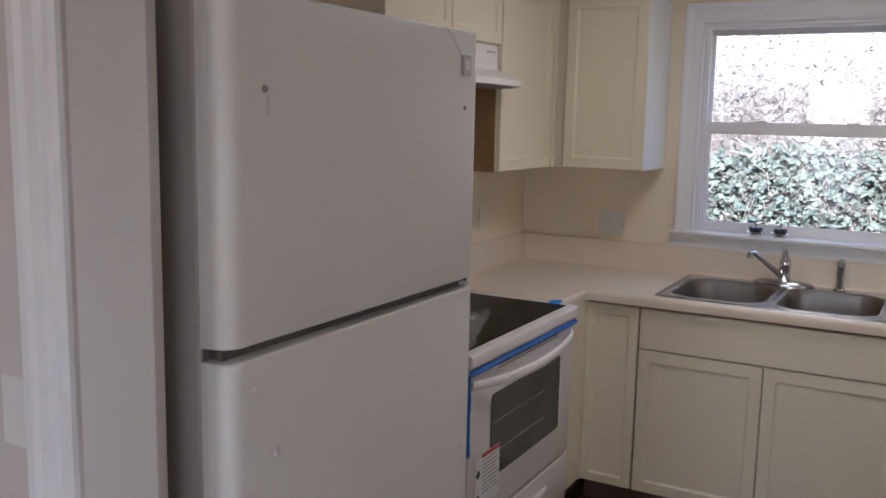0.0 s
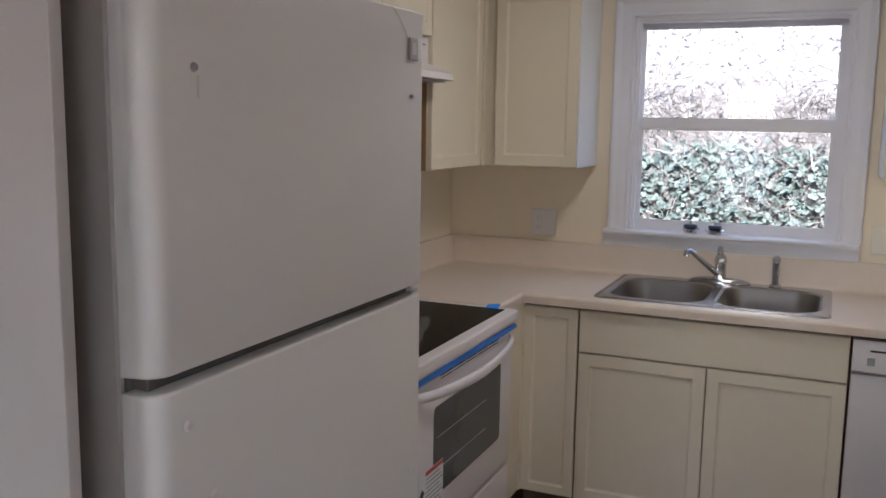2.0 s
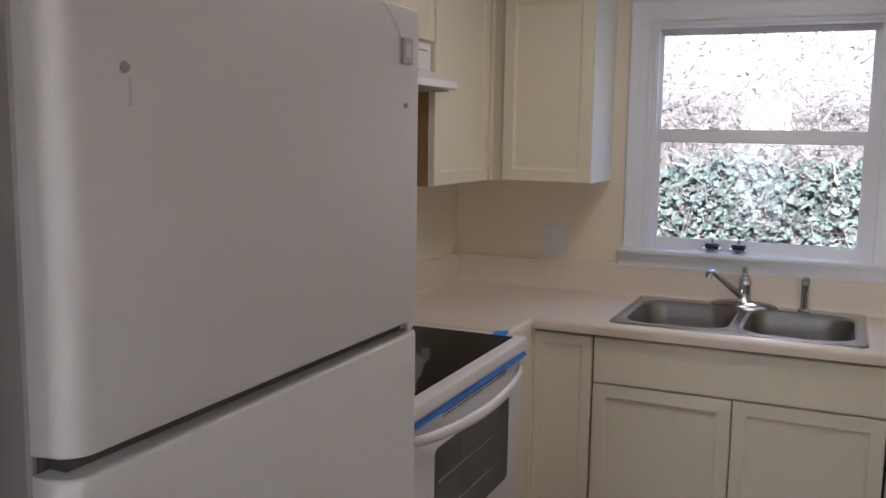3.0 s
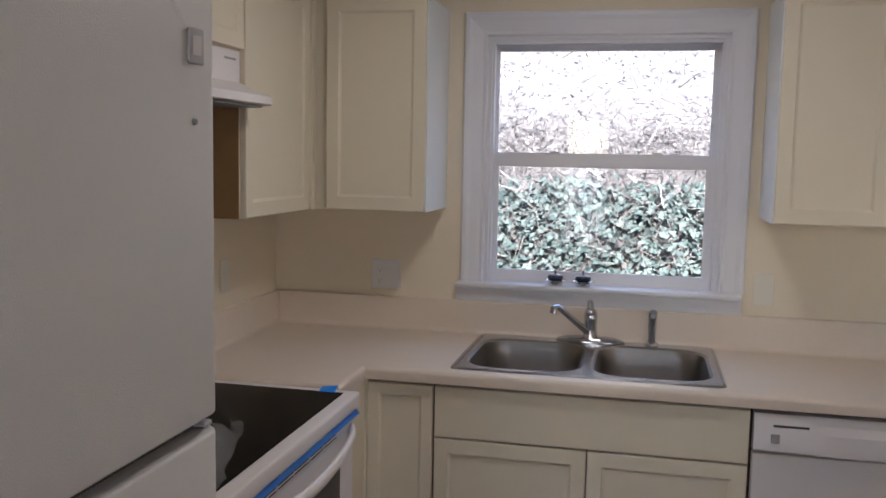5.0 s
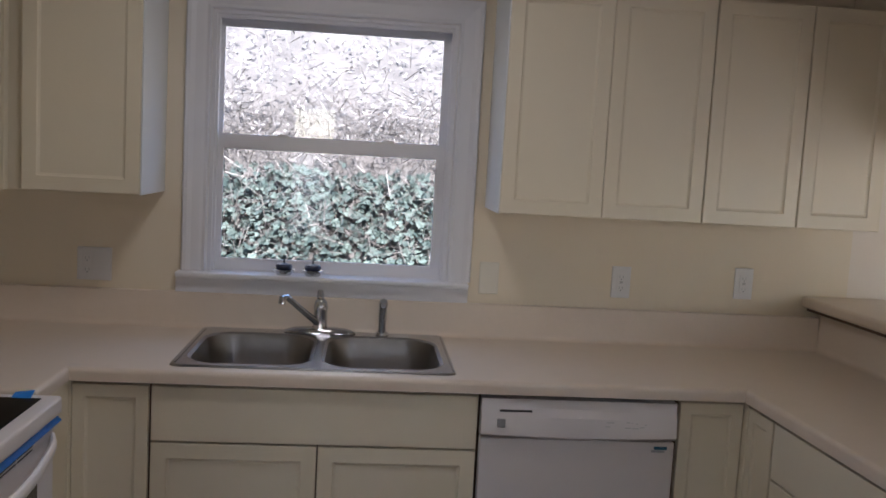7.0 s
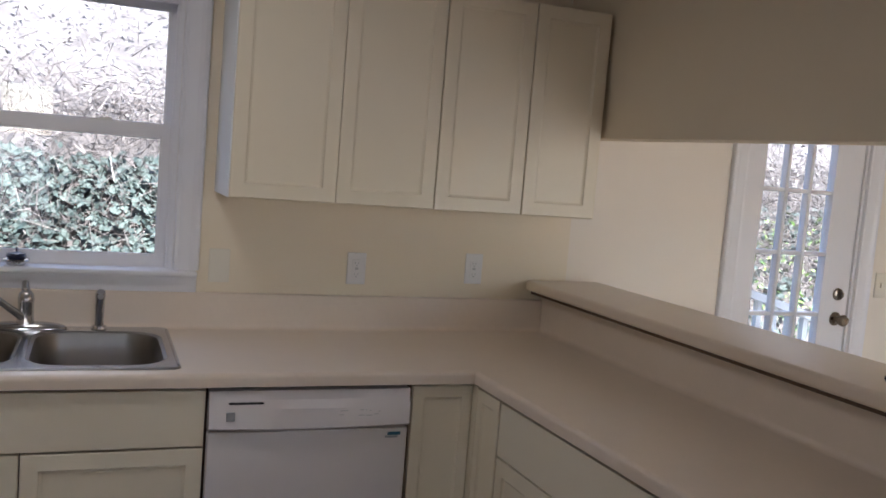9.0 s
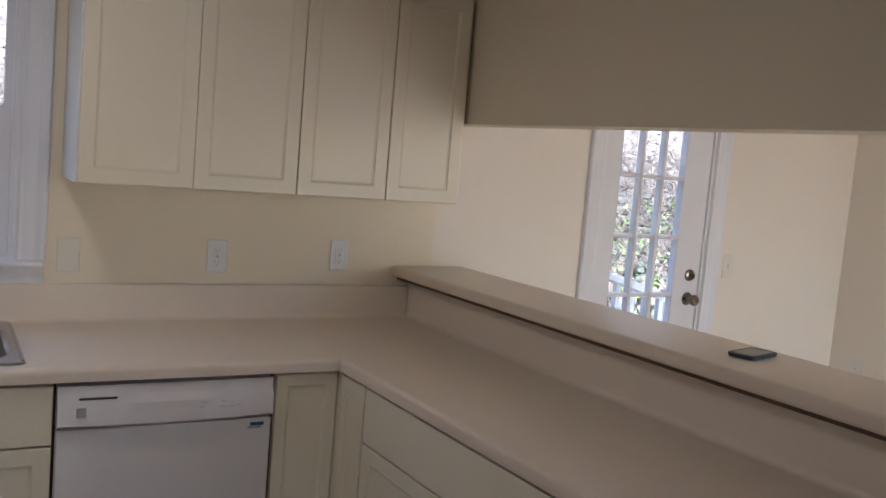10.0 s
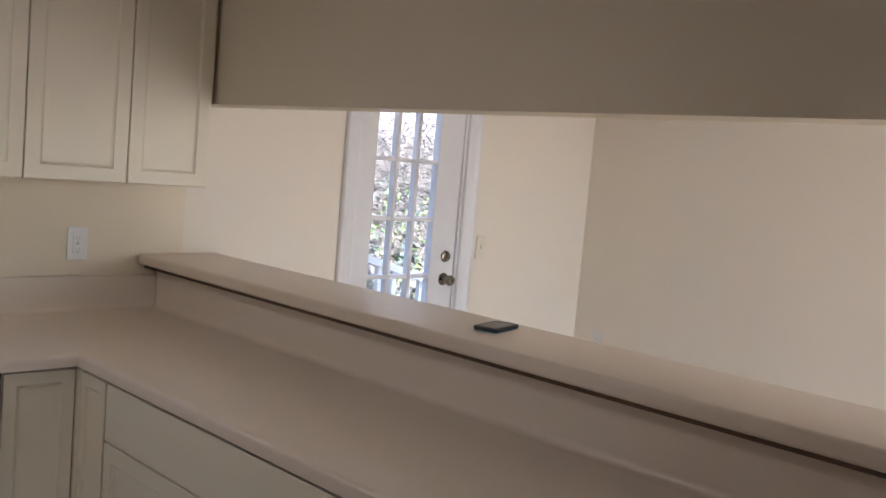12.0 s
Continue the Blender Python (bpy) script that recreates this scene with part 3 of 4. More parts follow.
box("cooktop_glass", (0.09, RY0 + 0.022, 0.9042), (0.676, RY1 - 0.030, 0.9070), M["blackglass"], tp, 0.001, label="black ceramic cooktop glass")
box("control_console", (0.03, RY0, 0.9042), (0.085, RY1, 1.06), M["white"], rg, 0.012, 3)
dr = box("oven_door", (0.6555, RY0 + 0.012, 0.345), (0.700, RY1 - 0.010, 0.853), M["white"], rg, 0.008, 3)
bm = bmesh.new()
add_box(bm, (0.7003, -1.665, 0.466), (0.7020, -1.100, 0.742))
bmesh.ops.bevel(bm, geom=[e for e in bm.edges if abs(e.verts[0].co.x - e.verts[1].co.x) > 1e-4], offset=0.02, segments=5, affect="EDGES", profile=0.5)
win = part("oven_window", bm, M["oven"], dr, "dark grey oven window")
for z in (0.545, 0.645):
    box("rack", (0.7022, -1.645, z), (0.7026, -1.24, z + 0.003), M["grey"], win, 0)
bm = bmesh.new()
n = 16
pts = [(0.700 + 0.050 * math.sin(math.pi * k / n) ** 0.55, RY0 + 0.022 + (RY1 - RY0 - 0.046) * k / n, 0.806 - 0.016 * math.sin(math.pi * k / n)) for k in range(n + 1)]
tube(bm, pts, [0.0085 + 0.002 * math.sin(math.pi * k / n) for k in range(n + 1)], 12)
for v in bm.verts:
    mid = 0.806 - 0.016 * math.sin(math.pi * min(max((v.co.y - RY0 - 0.022) / (RY1 - RY0 - 0.046), 0), 1))
    v.co.z = mid + (v.co.z - mid) * 1.7
part("handle", bm, M["white"], dr, "curved white handle", smooth=True)
for k in range(5):
    for j in (0, 1):
        box("vent_slot", (0.7003, -1.62 + k * 0.100, 0.818 + 0.009 * j), (0.7012, -1.53 + k * 0.100, 0.821 + 0.009 * j), M["ink"], dr, 0)
sd = box("storage_drawer", (0.6555, RY0 + 0.012, 0.085), (0.698, RY1 - 0.010, 0.330), M["white"], rg, 0.008, 3)
bm = bmesh.new()
tube(bm, [(0.700 + 0.012 * math.sin(math.pi * k / 10), -1.52 + 0.33 * k / 10, 0.262) for k in range(11)], [0.008 + 0.006 * math.sin(math.pi * k / 10) for k in range(11)], 10)
part("drawer_pull", bm, M["white"], sd, smooth=True)
st = box("warning_sticker", (0.7028, -1.768, 0.40), (0.7034, -1.598, 0.570), M["paper"], dr, 0, label="white warning sticker with a red band and dark marks")
box("red_band", (0.7035, -1.725, 0.556), (0.7038, -1.599, 0.569), M["red"], st, 0)
for k in range(9):
    box("text_bar", (0.7035, -1.720, 0.543 - 0.013 * k), (0.7038, -1.625 + 0.012 * (k % 3), 0.547 - 0.013 * k), M["greyink"], st, 0)
for z in (0.43, 0.51):
    bm = bmesh.new()
    cyl(bm, (0.7036, -1.748, z), (0.7039, -1.748, z), 0.016, seg=4)
    part("warning_mark", bm, M["ink"], st)

tp1 = thing("blue_tape", (0.705, -1.35, 0.85), "blue painter's tape along the top of the oven door", "tape", "tape on the range")


def tape_strip(name, rows, parent):
    """rows: pairs of points, the strip's two long edges; a ribbon 0.4 mm thick."""
    bm = bmesh.new()
    vs = [(bm.verts.new(a), bm.verts.new(b)) for a, b in rows]
    fs = [bm.faces.new((p[0], p[1], q[1], q[0])) for p, q in zip(vs, vs[1:])]
    bmesh.ops.solidify(bm, geom=fs, thickness=0.0004)
    bmesh.ops.recalc_face_normals(bm, faces=bm.faces)
    return part(name, bm, M["tape"], parent)


rows_a, rows_b = [], []
for k in range(31):
    yk, w = -1.832 + 0.0285 * k, 0.0008 * math.sin(k * 1.3)
    rows_a.append(((0.7060 + w, yk, 0.8560), (0.7165 + w, yk, 0.8450 + w)))
    rows_b.append(((0.7165 + w, yk, 0.8446 + w), (0.7030, yk, 0.8320)))
tape_strip("strip", rows_a, tp1)
tape_strip("folded_edge", rows_b, tp1)
tp2 = thing("blue_tape", (0.703, -1.748, 0.6), "blue painter's tape down the side edge of the oven door", "tape", "tape on the range")
tape_strip("strip", [((0.7040 + 0.0006 * math.sin(k * 1.9), -1.8105 + 0.002 * math.sin(k), 0.59 + 0.0212 * k), (0.7040, -1.836, 0.59 + 0.0212 * k)) for k in range(13)], tp2)
tape_strip("folded_edge", [((0.7035, -1.8362, 0.59 + 0.0212 * k), (0.6600, -1.8362, 0.59 + 0.0212 * k)) for k in range(13)], tp2)
tp3 = thing("blue_tape", (0.62, -1.0, 0.907), "small piece of blue tape at the cooktop corner against the counter", "tape", "tape on the range")
bm = bmesh.new()
add_box(bm, (0.605, -1.008, 0.9073), (0.652, -0.978, 0.9082))
for v in bm.verts:
    v.co.z += 0.012 * max(0, (v.co.y + 1.0) / 0.02) * (v.co.x - 0.56) / 0.1
part("strip", bm, M["tape"], tp3)
tp4 = thing("blue_tape", (0.7, -1.0, 0.12), "blue tape hanging at the foot of the range drawer", "tape", "tape on the range")
bm = bmesh.new()
add_box(bm, (0.685, -1.03, 0.03), (0.6995, -0.9755, 0.1))
part("strip", bm, M["tape"], tp4)


def crumpled(name, centre, size, seed, parent):
    """A thin creased sheet heaped into a loose peak, one corner standing up."""
    bm = bmesh.new()
    n = 30
    g = []
    for i in range(n + 1):
        row = []
        for j in range(n + 1):
            u, v = 2 * i / n - 1, 2 * j / n - 1
            q = Vector((u * 1.6 + seed, v * 1.6, seed))
            crease = 1 - 2 * abs(noise.noise(q))
            fine = 1 - 2 * abs(noise.noise(q * 3.1))
            h = size[2] * max(0.0, 1 - 0.75 * (abs(u) ** 1.4 + abs(v) ** 1.4)) * (0.6 + 0.5 * crease) + 0.011 * fine
            h += 0.10 * max(0.0, 0.5 * u + v - 0.7)
            x = centre[0] + size[0] * u * (1 - 0.25 * v) + 0.02 * noise.noise(q * 1.9)
            y = centre[1] + size[1] * v * (1 - 0.22 * abs(u)) + 0.02 * noise.noise(q * 2.3)
            row.append(bm.verts.new((x, y, max(0.9082, centre[2] + h))))
        g.append(row)
    for i in range(n):
        for j in range(n):
            bm.faces.new((g[i][j], g[i + 1][j], g[i + 1][j + 1], g[i][j + 1]))
    return part(name, bm, M["film"], parent, smooth=True)


bag = thing("plastic_bag", (0.55, -1.62, 0.908), "crumpled clear plastic bag lying on the black cooktop", "plastic bag")
crumpled("bag", (0.55, -1.63, 0.9085), (0.11, 0.150, 0.105), 3.1, bag)
crumpled("inner_fold", (0.52, -1.67, 0.9105), (0.08, 0.11, 0.10), 7.4, bag)
brn = thing("knob_bundle", (0.29, -1.13, 0.907), "small black and chrome part standing on the cooktop", "appliance part")
bm = bmesh.new()
lathe(bm, (0.29, -1.13, 0.9072), [(0.028, 0), (0.03, 0.02), (0.022, 0.04), (0.02, 0.05)])
part("base", bm, M["chrome"], brn, smooth=True)
bm = bmesh.new()
lathe(bm, (0.29, -1.13, 0.9575), [(0.02, 0), (0.03, 0.012), (0.028, 0.03), (0.015, 0.04)])
part("cap", bm, M["black"], brn, smooth=True)

for ob in (rg, tp1, tp2, tp3, tp4, bag, brn):
    ob.location += Vector((-0.040, 0.079, 0.0))
bag.location.y -= 0.055

# ---- hood ----
hd = thing("range_hood", (0.2, -1.36, 1.69), "white range hood with a dark underside above the range", "range hood")
bm = bmesh.new()
add_box(bm, (0.001, -1.785, 1.735), (0.330, -0.9725, 1.8495), 0.003)
part("housing", bm, M["white"], hd)
bm = bmesh.new()
prof = [(0.001, 1.695), (0.001, 1.760), (0.33, 1.760), (0.425, 1.722), (0.428, 1.700), (0.420, 1.697)]
va = [bm.verts.new((x, -1.785, z)) for x, z in prof]
vb = [bm.verts.new((x, -0.9705, z)) for x, z in prof]
bm.faces.new(va)
bm.faces.new(vb[::-1])
for k in range(len(prof)):
    bm.faces.new((va[k], vb[k], vb[(k + 1) % len(prof)], va[(k + 1) % len(prof)]))
bmesh.ops.recalc_face_normals(bm, faces=bm.faces)
part("canopy", bm, M["white"], hd)
box("filter_panel", (0.03, -1.76, 1.690), (0.405, -0.99, 1.6948), M["grey"], hd, 0.001, label="grey underside filter")
box("label_strip", (0.3303, -1.07, 1.82), (0.3308, -1.00, 1.826), M["greyink"], hd, 0)
for k in range(3):
    box("switch", (0.3303, -1.60 + 0.05 * k, 1.80), (0.336, -1.57 + 0.05 * k, 1.815), M["plastic"], hd, 0.001)

hd.location += Vector((-0.022, 0.0855, 0.012))

# ---- dishwasher ----
dw = thing("dishwasher", (2.07, -0.3, 0.0), "white built-in dishwasher with printed control panel and latch slot", "dishwasher")
DX0, DX1 = 1.7740, 2.3640
# Tub colour holds the shade of the gaps round the dishwasher front.
box("body", (DX0, -0.590, 0.02), (DX1, -0.03, 0.850), M["gapshade"], dw, 0.001, label="dishwasher tub darkened for the shade in its gaps")
ddr = box("door", (DX0 + 0.002, -0.632, 0.118), (DX1 - 0.002, -0.5955, 0.7445), M["washer"], dw, 0.005, 3)
bm = bmesh.new()
n = 14
sec = []
for k in range(n + 1):
    x = DX0 + 0.002 + (DX1 - DX0 - 0.004) * k / n
    bulge = 0.010 * math.sin(math.pi * k / n)
    zlow = 0.751 - 0.004 * math.sin(math.pi * k / n)
    sec.append([bm.verts.new((x, y, z)) for y, z in ((-0.5955, zlow), (-0.632, zlow), (-0.646 - bulge, zlow + 0.010), (-0.642 - bulge, 0.815), (-0.630, 0.836), (-0.630, 0.863), (-0.5955, 0.863))])
for a, b in zip(sec, sec[1:]):
    for j in range(7):
        bm.faces.new((a[j], a[(j + 1) % 7], b[(j + 1) % 7], b[j]))
bm.faces.new(sec[0])
bm.faces.new(sec[-1])
bmesh.ops.recalc_face_normals(bm, faces=bm.faces)
cp = part("control_panel", bm, M["washer"], dw, smooth=True)
box("kick_plate", (DX0 + 0.005, -0.56, 0.0), (DX1 - 0.005, -0.52, 0.1155), M["washer"], dw, 0.001)
box("seam_mark", (1.829, -0.6400, 0.8265), (1.925, -0.6320, 0.8315), M["ink"], cp, 0.0005, label="dark slot at the end of the latch recess")
# Flat grey ellipsoid in place of the shading inside the latch pocket.
bm = bmesh.new()
bmesh.ops.create_uvsphere(bm, u_segments=24, v_segments=10, radius=1, matrix=Matrix.Translation((2.065, -0.6372, 0.8215)) @ Matrix.Diagonal((0.058, 0.0035, 0.0055, 1)))
part("latch_recess_shade", bm, M["palegrey"], cp, "soft grey swelling standing for the shade in the latch recess", smooth=True)
em = box("badge", (1.822, -0.6535, 0.783), (1.845, -0.6465, 0.808), M["greyink"], cp, 0.0005, label="small grey square emblem")
for x0, x1, z in [(2.145, 2.168, 0.805), (2.142, 2.156, 0.793), (2.146, 2.152, 0.781), (2.205, 2.216, 0.806), (2.222, 2.225, 0.805), (2.234, 2.240, 0.803), (2.20, 2.219, 0.790), (2.223, 2.243, 0.789), (2.247, 2.262, 0.792), (2.262, 2.268, 0.800)]:
    yp = -0.6441 - 0.010 * math.sin(math.pi * ((x0 + x1) / 2 - DX0) / (DX1 - DX0))
    box("printed_mark", (x0, yp, z), (x1, yp + 0.003, z + 0.0026), M["palegrey"], cp, 0)
tg = box("energy_tag", (2.300, -0.6326, 0.722), (2.340, -0.6321, 0.732), M["bluecase"], ddr, 0, label="small dark blue tag")
box("tag_text", (2.293, -0.6330, 0.714), (2.332, -0.6321, 0.7205), M["greyink"], ddr, 0)

# ---- sink and taps ----
sk = thing("kitchen_sink", (1.288, -0.33, 0.914), "double-bowl stainless steel sink set into the beige countertop", "sink")
SX0, SX1, SY0, SY1, SZ = 0.866, 1.704, -0.586, -0.024, 0.9195


def rounded(x0, x1, y0, y1, r, z, n=8):
    out = []
    for cx, cy, a0 in ((x1 - r, y1 - r, 0), (x0 + r, y1 - r, 90), (x0 + r, y0 + r, 180), (x1 - r, y0 + r, 270)):
        for k in range(n + 1):
            a = radians(a0 + 90 * k / n)
            out.append((cx + r * math.cos(a), cy + r * math.sin(a), z))
    return out


def bowl(x0, x1):
    bm = bmesh.new()
    rings = []
    y0, y1 = -0.548, -0.100
    for ins, z, r in ((-0.006, SZ + 0.0008, 0.106), (0.004, SZ - 0.004, 0.098), (0.012, SZ - 0.03, 0.092), (0.022, SZ - 0.15, 0.085), (0.045, SZ - 0.175, 0.075), (0.10, SZ - 0.182, 0.05)):
        rings.append([bm.verts.new(p) for p in rounded(x0 + ins, x1 - ins, y0 + ins, y1 - ins, r, z)])
    for a, b in zip(rings, rings[1:]):
        for k in range(len(a)):
            bm.faces.new((a[k], a[(k + 1) % len(a)], b[(k + 1) % len(a)], b[k]))
    bm.faces.new(rings[-1])
    bmesh.ops.recalc_face_normals(bm, faces=bm.faces)
    bmesh.ops.reverse_faces(bm, faces=bm.faces)
    ob = part("bowl", bm, M["steel"], sk, smooth=True)
    bm = bmesh.new()
    cx, cy = (x0 + x1) / 2, -0.33
    lathe(bm, (cx, cy, SZ - 0.1815), [(0.045, 0), (0.043, 0.003), (0.03, 0.001), (0.01, 0.001)])
    part("drain", bm, M["chrome"], ob, smooth=True)


bowl(0.903, 1.266)
bowl(1.304, 1.667)
# rim: outer border, with the two openings left free
bm = bmesh.new()
outer = rounded(SX0, SX1, SY0, SY1, 0.03, SZ - 0.005, 8)
o2 = [(x + (0.004 if x < 1.288 else -0.004), y + (0.004 if y < -0.33 else -0.004), SZ + 0.001) for x, y, z in outer]
b1 = rounded(0.897, 1.272, -0.554, -0.094, 0.106, SZ + 0.0008)
b2 = rounded(1.298, 1.673, -0.554, -0.094, 0.106, SZ + 0.0008)
lo_ring = [bm.verts.new(p) for p in outer]
hi_ring = [bm.verts.new(p) for p in o2]
for k in range(len(lo_ring)):
    bm.faces.new((lo_ring[k], lo_ring[(k + 1) % len(lo_ring)], hi_ring[(k + 1) % len(lo_ring)], hi_ring[k]))
loops = [hi_ring]
rim_edges = [bm.edges.get((hi_ring[k], hi_ring[(k + 1) % len(hi_ring)])) for k in range(len(hi_ring))]
for b in (b1, b2):
    vs = [bm.verts.new(p) for p in b]
    rim_edges += [bm.edges.new((vs[k], vs[(k + 1) % len(vs)])) for k in range(len(vs))]
bmesh.ops.triangle_fill(bm, use_beauty=True, use_dissolve=False, edges=rim_edges)
for f in [f for f in bm.faces if all(abs(v.co.z - SZ) < 0.002 for v in f.verts)]:
    c = f.calc_center_median()
    for x0, x1 in ((0.897, 1.272), (1.298, 1.673)):
        if x0 + 0.035 < c.x < x1 - 0.035 and -0.52 < c.y < -0.13:
            bm.faces.remove(f)
            break
bmesh.ops.recalc_face_normals(bm, faces=bm.faces)
part("rim", bm, M["steelrim"], sk, "bright polished steel rim")
for x0, x1 in ((0.8775, 0.8825), (1.6935, 1.6985)):
    box("pressed_edge", (x0, -0.555, 0.9208), (x1, -0.06, 0.9228), M["steelrim"], sk, 0.0008)

fc = thing("kitchen_faucet", (1.272, -0.058, SZ), "chrome single-lever faucet with spout swung aside behind the sink", "faucet")
bm = bmesh.new()
ring = []
for z, s in ((0.0012, 1.0), (0.006, 0.98), (0.012, 0.90), (0.018, 0.72), (0.021, 0.50)):
    ring.append([bm.verts.new((1.272 + 0.125 * s * math.cos(a), -0.058 + 0.028 * s * math.sin(a), SZ + z)) for a in [2 * math.pi * k / 32 for k in range(32)]])
for a, b in zip(ring, ring[1:]):
    for k in range(32):
        bm.faces.new((a[k], a[(k + 1) % 32], b[(k + 1) % 32], b[k]))
bm.faces.new(ring[0][::-1])
bm.faces.new(ring[-1])
part("base_plate", bm, M["chrome"], fc, smooth=True)
bm = bmesh.new()
lathe(bm, (1.272, -0.058, SZ + 0.016), [(0.027, 0), (0.024, 0.02), (0.023, 0.06), (0.025, 0.075), (0.021, 0.095), (0.012, 0.105)])
part("valve_body", bm, M["chrome"], fc, smooth=True)
bm = bmesh.new()
tube(bm, [(1.272, -0.063, SZ + 0.105), (1.270, -0.063, SZ + 0.125), (1.268, -0.050, SZ + 0.147)], [0.012, 0.013, 0.010], 12)
part("lever", bm, M["chrome"], fc, smooth=True)
bm = bmesh.new()
tube(bm, [(1.262, -0.072, SZ + 0.040), (1.22, -0.110, SZ + 0.080), (1.180, -0.145, SZ + 0.121), (1.162, -0.162, SZ + 0.139), (1.150, -0.172, SZ + 0.136), (1.147, -0.176, SZ + 0.116)], [0.013, 0.0105, 0.0100, 0.011, 0.013, 0.012], 14)
part("spout", bm, M["chrome"], fc, smooth=True)

sp = thing("side_sprayer", (1.488, -0.052, SZ), "chrome side sprayer standing beside the faucet", "sprayer")
bm = bmesh.new()
lathe(bm, (1.488, -0.052, SZ + 0.0012), [(0.024, 0), (0.022, 0.008), (0.014, 0.012), (0.014, 0.02)])
part("collar", bm, M["chrome"], sp, smooth=True)
bm = bmesh.new()
tube(bm, [(1.488, -0.052, SZ + 0.018), (1.488, -0.0522, SZ + 0.06), (1.488, -0.053, SZ + 0.095), (1.489, -0.057, SZ + 0.112), (1.490, -0.065, SZ + 0.122)], [0.0125, 0.0145, 0.0145, 0.0165, 0.0125], 16)
head = part("spray_head", bm, M["chrome"], sp, smooth=True)
bm = bmesh.new()
cyl(bm, (1.489, -0.070, SZ + 0.108), (1.4892, -0.0775, SZ + 0.1095), 0.010, 0.008)
part("nozzle", bm, M["grey"], head, "grey spray nozzle")

# ---- window over the sink ----
w1 = new("window_1")
w1.location = (1.288, 0.0, 1.1)
BASE[w1.name] = Vector((1.288, 0.0, 1.1))
tagged(w1, "white double-hung window above the sink, looking onto a bank of ivy", "window", "", "structure")
CAS = [(0.0, 0.0), (0.0, 0.008), (0.006, 0.014), (0.018, 0.011), (0.030, 0.013), (0.060, 0.016), (0.078, 0.022), (0.092, 0.022), (0.098, 0.016), (0.098, 0.0)]
casing("casing", [(1.709, 1.127), (1.709, 2.025), (0.866, 2.025), (0.866, 1.127)][::-1], [(a * 0.87, b) for a, b in CAS], -0.0003, M["trim"], w1)
box("stool", (0.769, -0.055, 1.108), (1.787, 0.028, 1.1265), M["trim"], w1, 0.006, 3)
box("apron", (0.765, -0.018, 1.052), (1.789, -0.0005, 1.1075), M["trim"], w1, 0.003, 2)
bm = bmesh.new()
add_box(bm, (0.8665, 0.0, 1.127), (0.880, 0.149, 2.0245))
add_box(bm, (1.695, 0.0, 1.127), (1.7085, 0.149, 2.0245))
add_box(bm, (0.880, 0.0, 2.012), (1.695, 0.149, 2.0245))
add_box(bm, (0.8665, 0.0285, 1.1105), (1.7085, 0.149, 1.1268))
part("window_frame", bm, M["trim"], w1)
bm = bmesh.new()
add_box(bm, (0.8803, 0.012, 1.127), (0.889, 0.035, 2.0118))
add_box(bm, (1.6862, 0.012, 1.127), (1.6948, 0.035, 2.0118))
add_box(bm, (0.889, 0.012, 1.999), (1.6862, 0.035, 2.0118))
part("stop_bead", bm, M["trim"], w1)


def sash(name, x0, x1, z0, z1, gx0, gx1, gz0, gz1, y0, y1):
    bm = bmesh.new()
    add_box(bm, (x0, y0, z0), (gx0, y1, z1))
    add_box(bm, (gx1, y0, z0), (x1, y1, z1))
    add_box(bm, (gx0, y0, z0), (gx1, y1, gz0))
    add_box(bm, (gx0, y0, gz1), (gx1, y1, z1))
    ob = part(name, bm, M["trim"], w1)
    g = box("pane", (gx0 - 0.004, (y0 + y1) / 2 - 0.002, gz0 - 0.004), (gx1 + 0.004, (y0 + y1) / 2 + 0.002, gz1 + 0.004), M["glass"], ob, 0, label="clear glass pane")
    g.visible_shadow = False
    bm = bmesh.new()
    bx = 0.006
    for lo, hi in (((gx0, y0 + 0.002, gz0), (gx0 + bx, y0 + 0.012, gz1)), ((gx1 - bx, y0 + 0.002, gz0), (gx1, y0 + 0.012, gz1)), ((gx0 + bx, y0 + 0.002, gz0), (gx1 - bx, y0 + 0.012, gz0 + bx)), ((gx0 + bx, y0 + 0.002, gz1 - bx), (gx1 - bx, y0 + 0.012, gz1))):
        add_box(bm, lo, hi, 0.0015)
    part("glazing_bead", bm, M["trim"], ob)
    return ob


s1 = sash("lower_sash", 0.8805, 1.6945, 1.127, 1.603, 0.901, 1.659, 1.165, 1.562, 0.042, 0.072)
s2 = sash("upper_sash", 0.8805, 1.6945, 1.578, 2.0115, 0.891, 1.669, 1.602, 1.985, 0.076, 0.106)
for x in (1.10, 1.47):
    bm = bmesh.new()
    add_box(bm, (x - 0.035, 0.045, 1.6032), (x + 0.035, 0.068, 1.608), 0.001)
    cyl(bm, (x, 0.056, 1.608), (x, 0.056, 1.614), 0.012, 0.009, 16)
    add_box(bm, (x - 0.004, 0.040, 1.608), (x + 0.030, 0.050, 1.614), 0.001)
    part("sash_lock", bm, M["plastic"], s1)

w1.location.z -= 0.013

for k, x in enumerate((1.137, 1.237)):
    s = thing("sink_strainer", (x, -0.026, 1.114), "chrome sink strainer with black stopper on the window stool", "sink strainer", "strainers on the window stool")
    bm = bmesh.new()
    lathe(bm, (x, -0.022, 1.1138), [(0.024, 0), (0.028, 0.005), (0.030, 0.012), (0.039, 0.016), (0.040, 0.021), (0.030, 0.024), (0.026, 0.022)])
    part("basket", bm, M["chrome"], s, smooth=True)
    bm = bmesh.new()
    lathe(bm, (x, -0.022, 1.1372), [(0.027, 0), (0.030, 0.006), (0.026, 0.015), (0.008, 0.019), (0.003, 0.020), (0.003, 0.032), (0.002, 0.033)])
    part("stopper", bm, M["stopper"], s, smooth=True)

